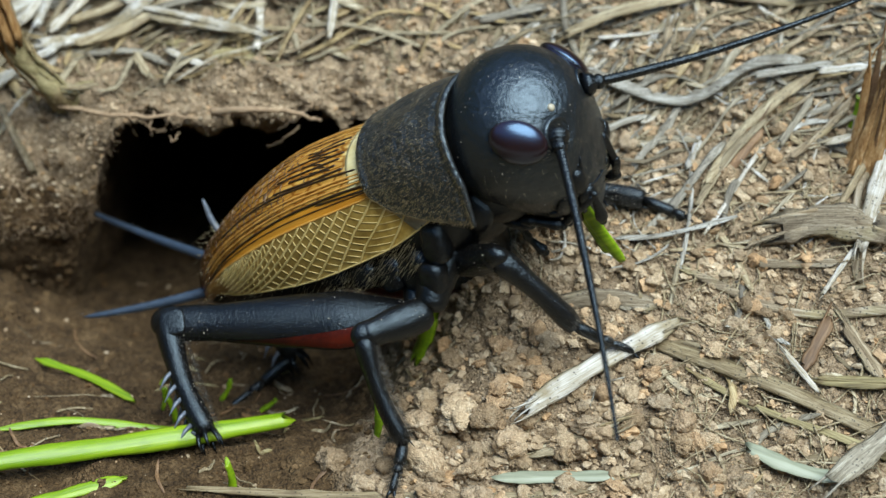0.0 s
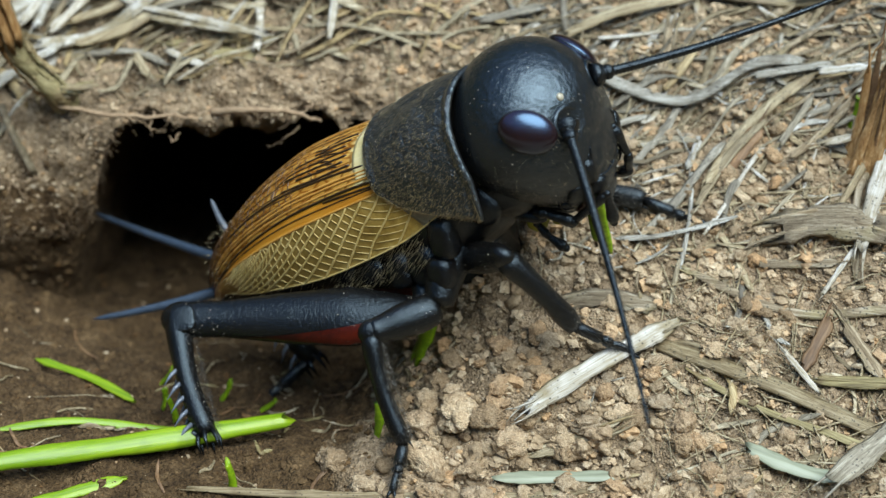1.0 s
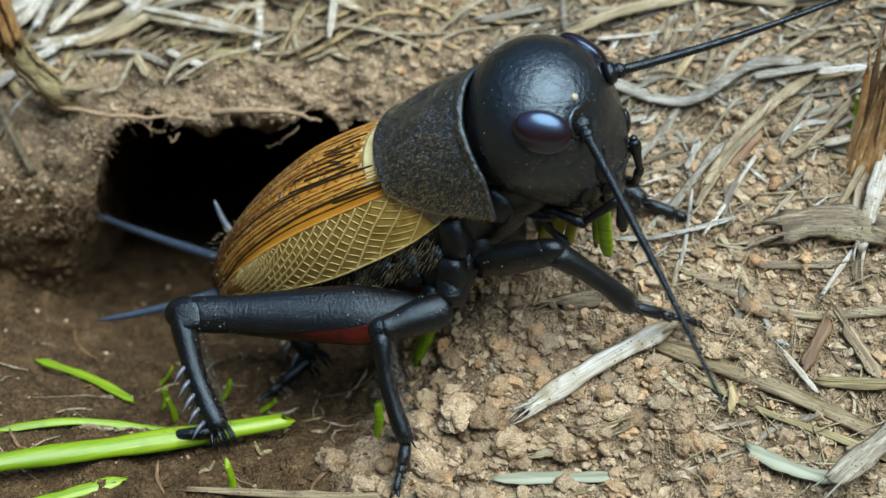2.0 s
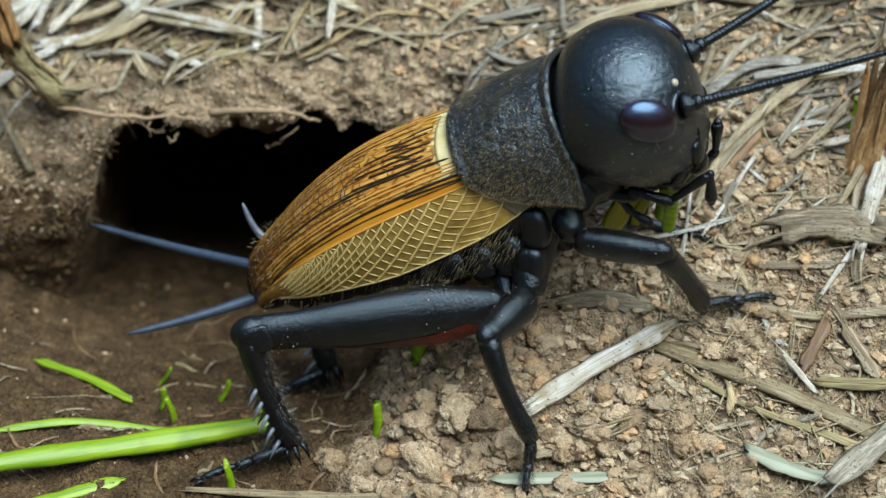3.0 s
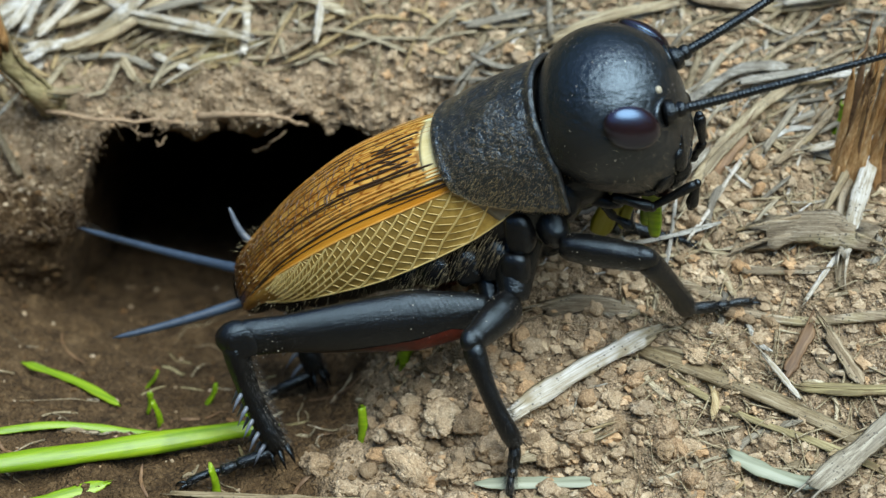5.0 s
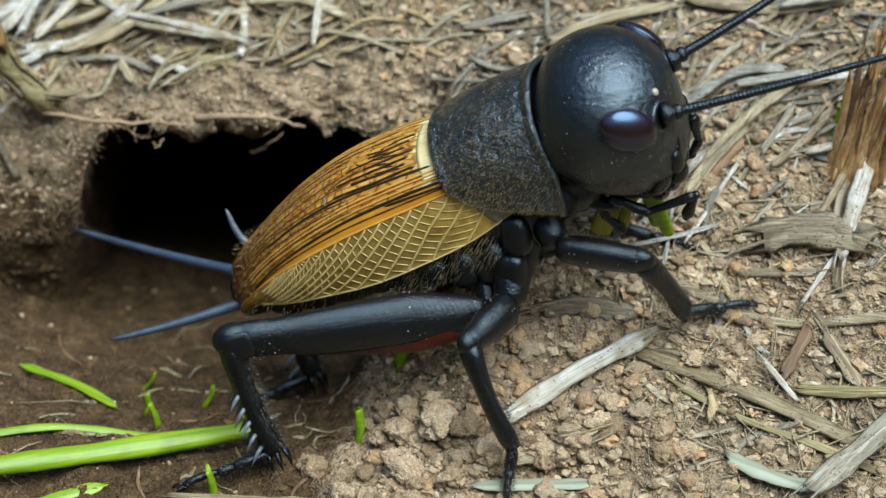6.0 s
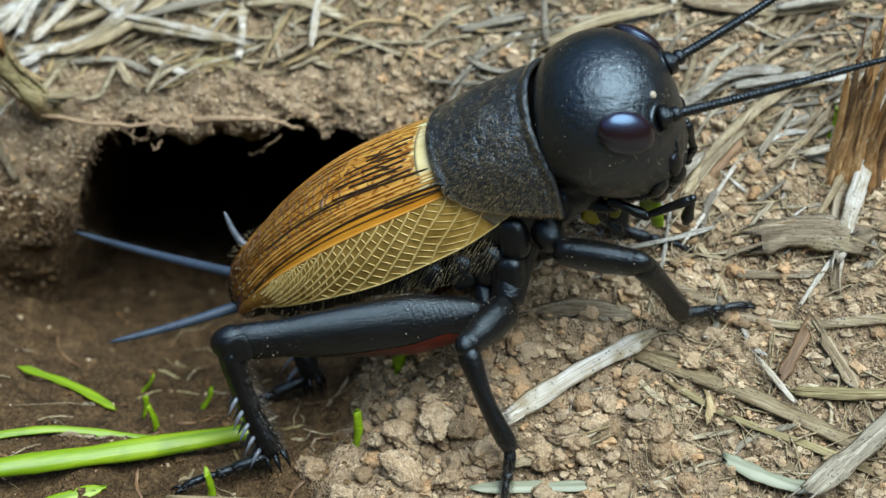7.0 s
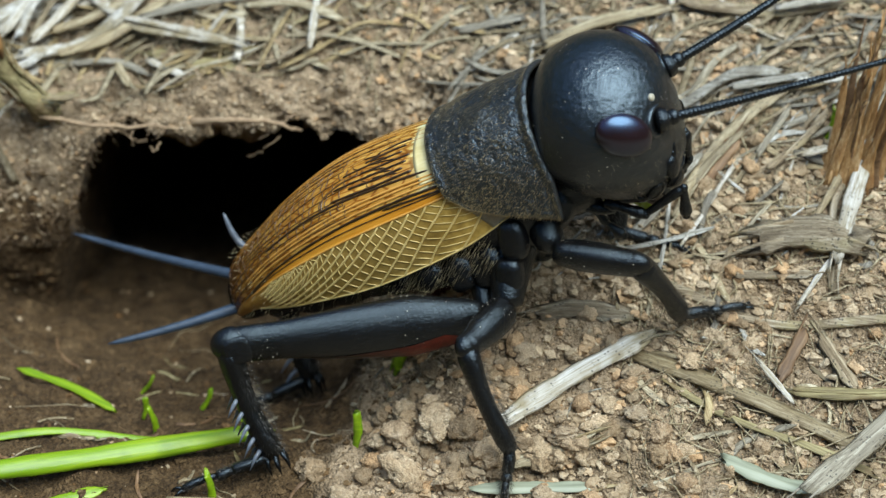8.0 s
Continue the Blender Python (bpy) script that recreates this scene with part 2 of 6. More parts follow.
MARGIN = material("cream_margin", [(0.3, (0.60, 0.46, 0.17)), (0.5, (0.74, 0.62, 0.31)), (0.7, (0.82, 0.73, 0.46))], 900, 0.35, 0.4, 4000, stretch=(0.2, 1, 1), trans=0.1)
CREAM = material("cream_vein", [(0.3, (0.52, 0.37, 0.11)), (0.7, (0.74, 0.57, 0.24))], 900, 0.4, 0.1)
AMBERV = material("amber_vein", [(0.3, (0.42, 0.19, 0.03)), (0.7, (0.66, 0.36, 0.08))], 900, 0.38, 0.1)
DARKV = material("dark_vein", [(0.3, (0.012, 0.008, 0.005)), (0.7, (0.05, 0.025, 0.01))], 900, 0.35, 0.1)
BROWNV = material("brown_vein", [(0.3, (0.05, 0.022, 0.006)), (0.7, (0.13, 0.062, 0.016))], 900, 0.35, 0.1)
HAIR = material("fine_hair", [(0.3, (0.22, 0.165, 0.08)), (0.7, (0.62, 0.50, 0.28))], 900, 0.4, 0.0)
HAIR_DARK = material("stiff_hair", [(0.3, (0.012, 0.012, 0.012)), (0.7, (0.10, 0.09, 0.075))], 900, 0.25, 0.0)
YELLOW_GREEN = material("chewed_grass", [(0.3, (0.22, 0.24, 0.015)), (0.5, (0.38, 0.38, 0.03)), (0.72, (0.5, 0.5, 0.1))], 600, 0.4, 0.3, 3000, stretch=(1, 1, 0.1), fine=0.5, trans=0.3)
DUST = material("soil_dust", [(0.3, (0.20, 0.17, 0.125)), (0.7, (0.50, 0.44, 0.34))], 900, 0.9, 0.0)


# ---- mesh helpers (lengths in millimetres) ----
def make_mesh(name, geo, mats, smooth=True):
    v, f = geo[0], geo[1]
    me = bpy.data.meshes.new(name)
    me.from_pydata((np.asarray(v, float).reshape(-1, 3) * MM).tolist(), [], [list(map(int, q)) for q in f])
    for m in (mats if isinstance(mats, (list, tuple)) else [mats]):
        me.materials.append(m)
    if len(geo) > 2:
        me.polygons.foreach_set("material_index", list(geo[2]))
    me.polygons.foreach_set("use_smooth", [smooth] * len(me.polygons))
    me.update()
    return me


def part(name, geo, mats, parent, label="", smooth=True):
    ob = new(name, make_mesh(name, geo, mats, smooth))
    ob.parent = parent
    return tagged(ob, label)


def join(*geos):
    v, f, k = [], [], 0
    for g in geos:
        gv = np.asarray(g[0], float).reshape(-1, 3)
        v.append(gv)
        f += [[i + k for i in q] for q in g[1]]
        k += len(gv)
    return np.concatenate(v), f


def moved(geo, m):
    """geo under the 4 x 4 matrix m (millimetres)."""
    a = np.array(m)
    return np.asarray(geo[0], float) @ a[:3, :3].T + a[:3, 3], geo[1]


def unit(v):
    v = np.asarray(v, float)
    return v / max(np.linalg.norm(v), 1e-9)


def tube(pts, radii, n=10, flat=1.0, ref=(0, 0, 1), cap=True):
    """A tube along pts; radii one for each point; flat squeezes it along the reference direction."""
    p = np.asarray(pts, float)
    d = np.gradient(p, axis=0)
    v, f = [], []
    ref = np.asarray(ref, float)
    for i in range(len(p)):
        t = unit(d[i])
        r = ref - t * (ref @ t)
        if np.linalg.norm(r) < 1e-3:
            r = np.array((1.0, 0, 0)) - t * t[0]
        r = unit(r)
        s = np.cross(t, r)
        for k in range(n):
            a = 2 * math.pi * k / n
            v.append(p[i] + radii[i] * (math.cos(a) * s + math.sin(a) * flat * r))
    m = len(p)
    for i in range(m - 1):
        for k in range(n):
            k2 = (k + 1) % n
            f.append([i * n + k, i * n + k2, (i + 1) * n + k2, (i + 1) * n + k])
    if cap:
        f.append(list(range(n))[::-1])
        f.append([(m - 1) * n + k for k in range(n)])
    return np.array(v), f


def ball(c, r, nu=16, nv=10, m=None):
    """An ellipsoid with radii r round c."""
    v, f = [], []
    for j in range(nv + 1):
        th = math.pi * j / nv
        for i in range(nu):
            ph = 2 * math.pi * i / nu
            v.append((math.sin(th) * math.cos(ph) * r[0], math.sin(th) * math.sin(ph) * r[1], math.cos(th) * r[2]))
    for j in range(nv):
        for i in range(nu):
            i2 = (i + 1) % nu
            q = [j * nu + i, (j + 1) * nu + i, (j + 1) * nu + i2, j * nu + i2]
            f.append(q[:3] if j == nv - 1 else ([q[0], q[1], q[2]] if j == 0 else q))
    v = np.array(v)
    if m is not None:
        v = v @ np.array(m)[:3, :3].T
    return v + np.array(c), f


def plate(r, n=22, k=0.62):
    """A rounded boxy plate with half sizes r and a faint crease across it."""
    v, f = ball((0, 0, 0), (1, 1, 1), n, n // 2 + 3)
    v = np.sign(v) * np.abs(v) ** k
    v = v / np.maximum(1.0, np.linalg.norm(v, axis=1, keepdims=True) / 1.22)
    v = v * (1 - 0.07 * np.exp(-((v[:, 2:] - 0.25) / 0.10) ** 2))
    return v * np.array(r), f


def spline(ctrl, n):
    """n points along a smooth curve through the control points."""
    c = np.asarray(ctrl, float)
    if len(c) == 2:
        return c[0] + (c[1] - c[0]) * np.linspace(0, 1, n)[:, None]
    out = []
    for u in np.linspace(0, len(c) - 1.0001, n):
        i = int(u)
        t = u - i
        p0, p1, p2, p3 = c[max(i - 1, 0)], c[i], c[i + 1], c[min(i + 2, len(c) - 1)]
        out.append(0.5 * (2 * p1 + (p2 - p0) * t + (2 * p0 - 5 * p1 + 4 * p2 - p3) * t * t + (3 * p1 - p0 - 3 * p2 + p3) * t ** 3))
    return np.array(out)


def sm(a, b, x):
    t = np.clip((x - a) / (b - a), 0, 1)
    return t * t * (3 - 2 * t)


def fbm(p, octaves=3):
    return noise.fractal(Vector(p), 1.0, 2.1, octaves)


# ---- the ground: a bank with a runway that leads into a burrow (millimetres) ----
def slope_z(x, y):
    return 7.34 + 0.45 * np.clip(y, -21, 18) + 0.12 * np.clip(x, -26, 30)


def floor_z(x, y):
    return -0.9 - 0.29 * (np.clip(y, -14, 40) + 14) + 0.05 * np.clip(-14 - y, 0, 10) + 0.02 * np.clip(x + 9, -20, 20) ** 2 * 0.4


def land_z(x, y):
    """Height of the open ground in front of the bank's face."""
    s = np.maximum(sm(-4.5, 2.5, x + 0.08 * (y + 8)), 0.85 * sm(-17.5, -29, x))
    f = floor_z(x, y)
    return f + (slope_z(x, y) - f) * s


def face_y(x):
    """Where the bank's face stands."""
    return 2.0 + 0.4 * np.sin(x * 0.55) + 0.3 * np.sin(x * 1.3 + 1.0) - 0.012 * np.clip(-11 - x, 0, 12) ** 2


def build_ground():
    far = np.cumsum(0.3 * 1.42 ** np.arange(29))
    xs = np.concatenate([-24 - far[::-1], np.arange(-24, 24.01, 0.16), 24 + far])
    nf, nt, nr, nc, nb = 180, 34, 34, 30, 66
    q_front = np.concatenate([-24 - far[::-1], np.linspace(-24, 0, nf)])
    rows = []
    fy = face_y(xs)
    u = (xs + 9.5 - 0.25 * np.sin(xs)) / np.where(xs < -9.5, 8.8, 8.7)
    k = 1 - sm(0.62, 1.08, np.abs(u))
    deep = 34 * k + 0.01
    zf = land_z(xs, fy)
    zl = zf + (11.7 + 0.35 * np.sin(xs * 1.7) + 0.25 * np.sin(xs * 3.1 + 1)) * k ** 0.6 + 0.01
    zl = np.maximum(zf + 0.01, np.minimum(zl, 6.75 - 0.9 * sm(-7.5, -4.5, xs) + 0.3 * np.sin(xs * 1.7) + 0.22 * np.sin(xs * 3.1 + 1)))
    for q in q_front:
        y = q + fy * sm(-24, 0, q)
        rows.append(np.stack([xs, y + 0 * xs, land_z(xs, y)], 1))
    for q in np.linspace(0, 1, nt + 1)[1:]:
        rows.append(np.stack([xs - 2 * q * k, fy + deep * q, zf - 0.35 * deep * q], 1))
    for q in np.linspace(1, 0, nr + 1)[1:]:
        rows.append(np.stack([xs - 2 * q * k, fy + deep * q, zf - 0.35 * deep * q + (zl - zf) * (1 - q ** 3)], 1))
    ty = fy + 1.3
    zt = slope_z(xs, ty)
    high = np.clip(zt - zl, 0, 9)
    for q in np.linspace(0, 1, nc + 1)[1:]:
        bulge = 0.13 * high * math.sin(math.pi * q) + 0.25 * high * (q - q * q)
        rows.append(np.stack([xs, fy + 1.3 * q - bulge, zl + (zt - zl) * q ** 0.8], 1))
    for q in np.concatenate([np.linspace(0, 14, nb)[1:], 14 + far]):
        y = ty + q
        rows.append(np.stack([xs, y, slope_z(xs, y)], 1))
    g = np.array(rows)
    d0, d1 = np.gradient(g, axis=0), np.gradient(g, axis=1)
    nrm = np.cross(d1, d0)
    nrm /= np.maximum(np.linalg.norm(nrm, axis=2, keepdims=True), 1e-9)
    ny, nx = g.shape[:2]
    flat = g.reshape(-1, 3)
    amp = np.zeros(len(flat))
    for i, (x, y, z) in enumerate(flat):
        if abs(x) < 60 and -60 < y < 60:
            a = 0.55 * fbm((x * 0.22, y * 0.22, z * 0.22), 3) + 0.30 * fbm((x * 0.8 + 9, y * 0.8, z * 0.8), 3)
            rough = 0.55 + 0.45 * float(sm(-7, 0, x)) + 0.9 * float(sm(0.5, 4.0, y)) * float(sm(-4, 1, z))
            c = noise.noise(Vector((x * 2.3, y * 2.3, z * 2.3)))
            face = float(sm(1.0, 2.2, y)) * float(sm(-3, 2, z)) * float(sm(2, -4, x))
            a += face * (0.55 * noise.noise(Vector((x * 0.9, y * 0.9, z * 0.9 + 7))) + 0.35 * noise.noise(Vector((x * 2.0, y * 2.0 + 5, z * 2.0))))
            a += 0.24 * rough * abs(c) + 0.15 * rough * noise.noise(Vector((x * 5, y * 5 + 3, z * 5)))
            amp[i] = a
        else:
            amp[i] = 3.0 * noise.noise(Vector((x * 0.01, y * 0.01, 0)))
    flat = flat + nrm.reshape(-1, 3) * amp[:, None]
    faces = []
    for j in range(ny - 1):
        b = j * nx
        faces += [(b + i, b + i + 1, b + nx + i + 1, b + nx + i) for i in range(nx - 1)]
    return flat, faces


ground_geo = build_ground()
ground = tagged(new("ground", make_mesh("ground", ground_geo, SOIL)), "brown crumbly soil bank with a trodden runway and a burrow mouth", "ground", kind="structure")
from mathutils.bvhtree import BVHTree
tree = BVHTree.FromPolygons([Vector(p) for p in ground_geo[0]], ground_geo[1])


def drop(x, y):
    """Height of the ground seen from above, in millimetres."""
    hit = tree.ray_cast(Vector((x, y, 80)), Vector((0, 0, -1)))
    return hit[0].z if hit[0] is not None else 0.0


def put(ob, origin, xaxis, zaxis=(0, 0, 1), scale=(1, 1, 1)):
    """Sets ob at origin (mm) with its x axis along xaxis and its z near zaxis."""
    x = unit(xaxis)
    z = np.asarray(zaxis, float)
    z = unit(z - x * (z @ x))
    y = np.cross(z, x)
    m = Matrix(((x[0], y[0], z[0], origin[0] * MM), (x[1], y[1], z[1], origin[1] * MM), (x[2], y[2], z[2], origin[2] * MM), (0, 0, 0, 1)))
    ob.matrix_world = m @ Matrix.Diagonal((*scale, 1))
    return ob


UPHILL = (0.0, -0.41, 0.91)


# ---- dry stems and blades ----
def stem_geo(local, width, flat, rng, n=12, taper=(0.7, 0.5), grooves=0.12, fray=3):
    """A flattened, grooved, slightly uneven stem along the local points, with frayed fibres at its ends."""
    p = np.asarray(local, float)
    m = len(p)
    t = np.linspace(0, 1, m)
    prof = np.minimum(1, np.minimum(taper[0] + t * 8 * (1 - taper[0]), taper[1] + (1 - t) * 8 * (1 - taper[1])))
    prof = prof * (1 + 0.10 * np.sin(t * 9 + rng.random() * 6) + 0.07 * np.sin(t * 23 + rng.random() * 6) + np.array([rng.uniform(-0.06, 0.06) for _ in t]))
    v, f = tube(p, 0.5 * width * prof, n, flat)
    v = v.reshape(m, n, 3)
    g = 1 - grooves * np.array([rng.random() for _ in range(n)]) * 2
    v = p[:, None, :] + (v - p[:, None, :]) * g[None, :, None]
    ends = [rng.uniform(-0.5, 0.5) * width for _ in range(n)]
    d0, d1 = unit(p[1] - p[0]), unit(p[-1] - p[-2])
    for k in range(n):
        v[-1, k] += d1 * ends[k]
        v[0, k] -= d0 * ends[(k * 5) % n]
    out = []
    for _ in range(fray):
        e, d = (p[-1], d1) if rng.random() < 0.5 else (p[0], -d0)
        s = np.array([rng.uniform(-0.4, 0.4) * width for _ in range(3)]) * (0.2, 1, flat)
        L = rng.uniform(0.5, 1.6) * width + 0.3
        b = np.array([rng.uniform(-0.3, 0.3) * L for _ in range(3)])
        out.append(tube([e + s - d * 0.5 * L, e + s, e + s + d * L * 0.6 + b * 0.4, e + s + d * L + b], [0.06 * width + 0.02, 0.05 * width + 0.02, 0.03 * width + 0.015, 0.01], 4))
    return (v.reshape(-1, 3), f), out


def laid(name, ctrl, width, flat, mat, label, category, lift=0.0, n=26, taper=(0.7, 0.5), grooves=0.12, fray=3, group="", seed=0, lifts=None, sides=12, midrib=False):
    """A stem or blade laid over the ground along plan points (x, y), with heights above the soil."""
    rng = random.Random(seed + int(abs(ctrl[0][0]) * 100))
    hs = lifts or [lift] * len(ctrl)
    w = np.array([(x, y, drop(x, y) + h + 0.5 * width * flat) for (x, y), h in zip(ctrl, hs)])
    o, xa = w.mean(0), unit(w[-1] - w[0])
    z = np.array(UPHILL)
    z = unit(z - xa * (z @ xa))
    ya = np.cross(z, xa)
    local = (spline(w, n) - o) @ np.stack([xa, ya, z], 1)
    geo, ends = stem_geo(local, width, flat, rng, sides, taper, grooves, fray)
    ob = new(name, make_mesh(name, geo, mat))
    for e in ends:
        part("fibre", e, mat, ob)
    if midrib and mat is OLIVE:
        q = local[1:-1] + (0, 0, 0.5 * width * flat * 0.93)
        part("midrib", tube(q, np.full(len(q), 0.07 * width), 6), mat, ob)
    put(ob, o, xa, z)
    return tagged(ob, label, category, group)


def litter(region, count, length, width, mats, angle, spread, label, group, seed=1, lift=(0.0, 0.5), flats=(0.16, 0.4), curl=0.35, joined=""):
    """Scatters dry straws over a stretch of the plan, each curved and lying on the ground. angle: degrees in plan."""
    kinds, heap, slot = list(dict.fromkeys(mats)), [], []
    turn_z = np.array(Matrix.Rotation(radians(-angle), 3, "Z"))
    rng = random.Random(seed)
    made = 0
    while made < count:
        x, y = rng.uniform(region[0], region[1]), rng.uniform(region[2], region[3])
        a = radians(angle + rng.gauss(0, spread))
        L, w = rng.uniform(*length), rng.uniform(*width)
        c = rng.gauss(0, curl)
        ctrl = []
        px, py, aa = x - 0.5 * L * math.cos(a), y - 0.5 * L * math.sin(a), a - c
        for i in range(4):
            ctrl.append((px, py))
            px, py, aa = px + L / 3 * math.cos(aa), py + L / 3 * math.sin(aa), aa + c
        zs = [drop(*q) for q in ctrl]
        if max(zs) - min(zs) > 0.55 * L + 0.4 or min(zs[i + 1] - zs[i] for i in range(3)) < -1.6 or max(zs[i + 1] - zs[i] for i in range(3)) > 1.6:
            made += 0.05
            continue
        h = rng.uniform(*lift)
        tilt = rng.uniform(-0.5, 0.5)
        if joined:
            pts = np.array([(qx, qy, qz + hh) for (qx, qy), qz, hh in zip(ctrl, zs, (max(0, h - tilt), h, h, max(0, h + tilt)))])
            geo = stem_geo(spline(pts, 12), w, rng.uniform(*flats), rng, 7, (rng.uniform(0.3, 0.9), rng.uniform(0.2, 0.8)), 0.12, 0)[0]
            heap.append((geo[0] @ turn_z.T, geo[1]))
            slot += [kinds.index(rng.choice(mats))] * len(geo[1])
            made += 1
            continue
        laid("straw", ctrl, w, rng.uniform(*flats), rng.choice(mats), label, "straw", n=14, taper=(rng.uniform(0.3, 0.9), rng.uniform(0.2, 0.8)), grooves=0.15, fray=0, group=group,
             seed=int(made * 7) + seed, lifts=[max(0, h - tilt), h, h, max(0, h + tilt)], sides=9)
        made += 1
    if joined:
        ob = new(joined, make_mesh(joined, (*join(*heap), slot), kinds))
        ob.rotation_euler = (0, 0, radians(angle))
        tagged(ob, label, "straw", kind="stuff")


def fibres(name, count, seed):
    """Fine broken fibres and roots over the whole bank, too many to count."""
    rng = random.Random(seed)
    geos = []
    for _ in range(count):
        x, y = rng.uniform(-24, 24), rng.uniform(-20, 12)
        if (x < -3 and y < 3.5 or y < -7 and x < 9) and rng.random() < 0.97:
            continue
        a, L = rng.uniform(0, 6.28), rng.uniform(0.8, 4.0)
        z = drop(x, y)
        pts = [(x, y, z + rng.uniform(0.02, 0.2))]
        for s in (0.33, 0.66, 1.0):
            a += rng.uniform(-0.35, 0.35)
            xx, yy = pts[-1][0] + L * 0.33 * math.cos(a), pts[-1][1] + L * 0.33 * math.sin(a)
            pts.append((xx, yy, drop(xx, yy) + rng.uniform(0.02, 0.35)))
        if max(q[2] for q in pts) - min(q[2] for q in pts) > 1.6:
            continue
        r = rng.uniform(0.015, 0.06)
        geos.append(tube(pts, [r, r, r * 0.8, r * 0.4], 4))
    return tagged(new(name, make_mesh(name, join(*geos), STRAW)), "fine broken straw fibres strewn over the soil", "straw fibres", kind="stuff")


# ---- soil clods and crumbs ----
def clod_geo(seed, level=2, rough=1.0):
    bm = bmesh.new()
    bmesh.ops.create_icosphere(bm, subdivisions=level, radius=1.0)
    o = Vector((seed * 7.3, seed * 1.7, 0))
    rng = random.Random(seed)
    sx, sy, sz = rng.uniform(0.8, 1.25), rng.uniform(0.75, 1.1), rng.uniform(0.6, 0.9)
    v = []
    for w in bm.verts:
        d = w.co.copy()
        q = d + 0.35 * Vector((noise.noise(d * 1.7 + o), noise.noise(d * 1.7 - o), noise.noise(d * 1.9 + o * 2)))
        s = 1 + rough * (0.42 * noise.noise(q * 1.0 + o) - 0.42 * abs(noise.noise(q * 1.8 + o)) + 0.20 * noise.noise(q * 3.6 + o) - 0.12 * abs(noise.noise(q * 5.5 - o)) + 0.08 * noise.noise(q * 11 + o))
        v.append((d.x * s * sx, d.y * s * sy, d.z * s * sz))
    f = [[w.index for w in q.verts] for q in bm.faces]
    bm.free()
    return np.array(v), f


CLOD_MESHES = [make_mesh("soil_clod", clod_geo(i, 4 if i < 6 else 3), CLOD, True) for i in range(16)]


def clod(x, y, r, rng, label="rough dry clod of tan soil on the mound", group="clods on the mound", sink=0.5):
    ob = new("soil_clod", rng.choice(CLOD_MESHES[:6] if r > 0.5 else CLOD_MESHES[6:]))
    z = drop(x, y) + r * (0.7 - sink)
    ob.matrix_world = Matrix.LocRotScale(Vector((x, y, z)) * MM, Euler((rng.uniform(-0.5, 0.5), rng.uniform(-0.5, 0.5), rng.uniform(0, 6.28))),
                                         Vector((r * rng.uniform(0.85, 1.15), r * rng.uniform(0.8, 1.1), r * rng.uniform(0.8, 1.1))))
    return tagged(ob, label, "soil clod", group)


def crumbs(name, count, seed, runway=False):
    rng = np.random.default_rng(seed)
    small, large = [clod_geo(30 + i, 1, 1.5) for i in range(8)], [clod_geo(50 + i, 2, 1.6) for i in range(8)]
    vs, fs, k = [], [], 0
    while count > 0:
        spot = tree.ray_cast(Vector((rng.uniform(-24, 24), -40, rng.uniform(12, 52))), Vector((0, 0.8, -0.6)))
        if spot[0] is None or spot[0].y > 12:
            continue
        x, y, z = spot[0]
        keep = 1.0 if x > -2 else (0.7 if z > 4.5 else (0.5 if y > 0.2 and x < -14 and z > 2.0 else 0.03))
        if y > -9 and x > -3:
            keep = 0.95
        if runway:
            keep = float(x < -2 + rng.uniform(-2, 3) and z < 4.5)
        count -= 1
        if rng.random() > keep:
            continue
        r = min(0.04 + rng.exponential(0.05 if runway else 0.06), 0.3)
        if not runway and rng.random() < (0.22 if y > -9 else 0.10):
            r = rng.uniform(0.16, 0.38)
        if x < -2:
            r = min(r, 0.22 if runway else 0.15)
        z += r * 0.05
        bv, bf = large[rng.integers(8)] if r > 0.15 else small[rng.integers(8)]
        a = rng.uniform(0, 6.28)
        c, s = math.cos(a), math.sin(a)
        v = bv * (r * rng.uniform(0.8, 1.2, 3))
        v = np.stack([v[:, 0] * c - v[:, 1] * s, v[:, 0] * s + v[:, 1] * c, v[:, 2]], 1) + (x, y, z)
        vs.append(v)
        fs += [[i + k for i in q] for q in bf]
        k += len(v)
    ob = new(name, make_mesh(name, (np.concatenate(vs), fs), SHADED if runway else CRUMB, False))
    return tagged(ob, "brown soil crumbs on the runway, coloured dark for its shade" if runway else "small tan soil crumbs covering the bank", "soil crumbs", kind="stuff")


CRUMB = material("soil_crumb", [(0.30, (0.18, 0.13, 0.078)), (0.5, (0.41, 0.315, 0.205)), (0.7, (0.62, 0.515, 0.37))], 1200, 0.95, 1.0, 8000, fine=0.4, spec=0.2, dist=0.00009, hues=LUMPS, island=True)
crumbs("soil_crumbs", 24000, 4)
# runway crumbs, their brown darkened to carry the painted shade
SHADED = material("shaded_crumb", [(0.30, (0.038, 0.023, 0.010)), (0.5, (0.098, 0.061, 0.027)), (0.7, (0.21, 0.139, 0.070))], 900, 0.9, 0.7, 6000, fine=0.4, spec=0.25, dist=0.0001, hues=LUMPS, island=True)
crumbs("damp_crumbs", 14000, 14, True)

# ---- plants and dry litter, the large pieces first ----
STEMS = "dry stems on the bank"
laid("dry_stem", [(3.8, -14.7), (6.7, -13.0), (10.0, -11.2)], 0.95, 0.3, PALE, "wide bleached grey straw lying across the mound", "straw", 0.55, group=STEMS, fray=6)
laid("dry_stem", [(10.5, -8.6), (13.7, -10.4), (16.3, -11.0), (19.6, -11.4), (23, -11.6)], 0.55, 0.5, WOOD, "long thin grey-brown dry stem on the soil", "straw", 0.1, group=STEMS, taper=(0.5, 0.8))
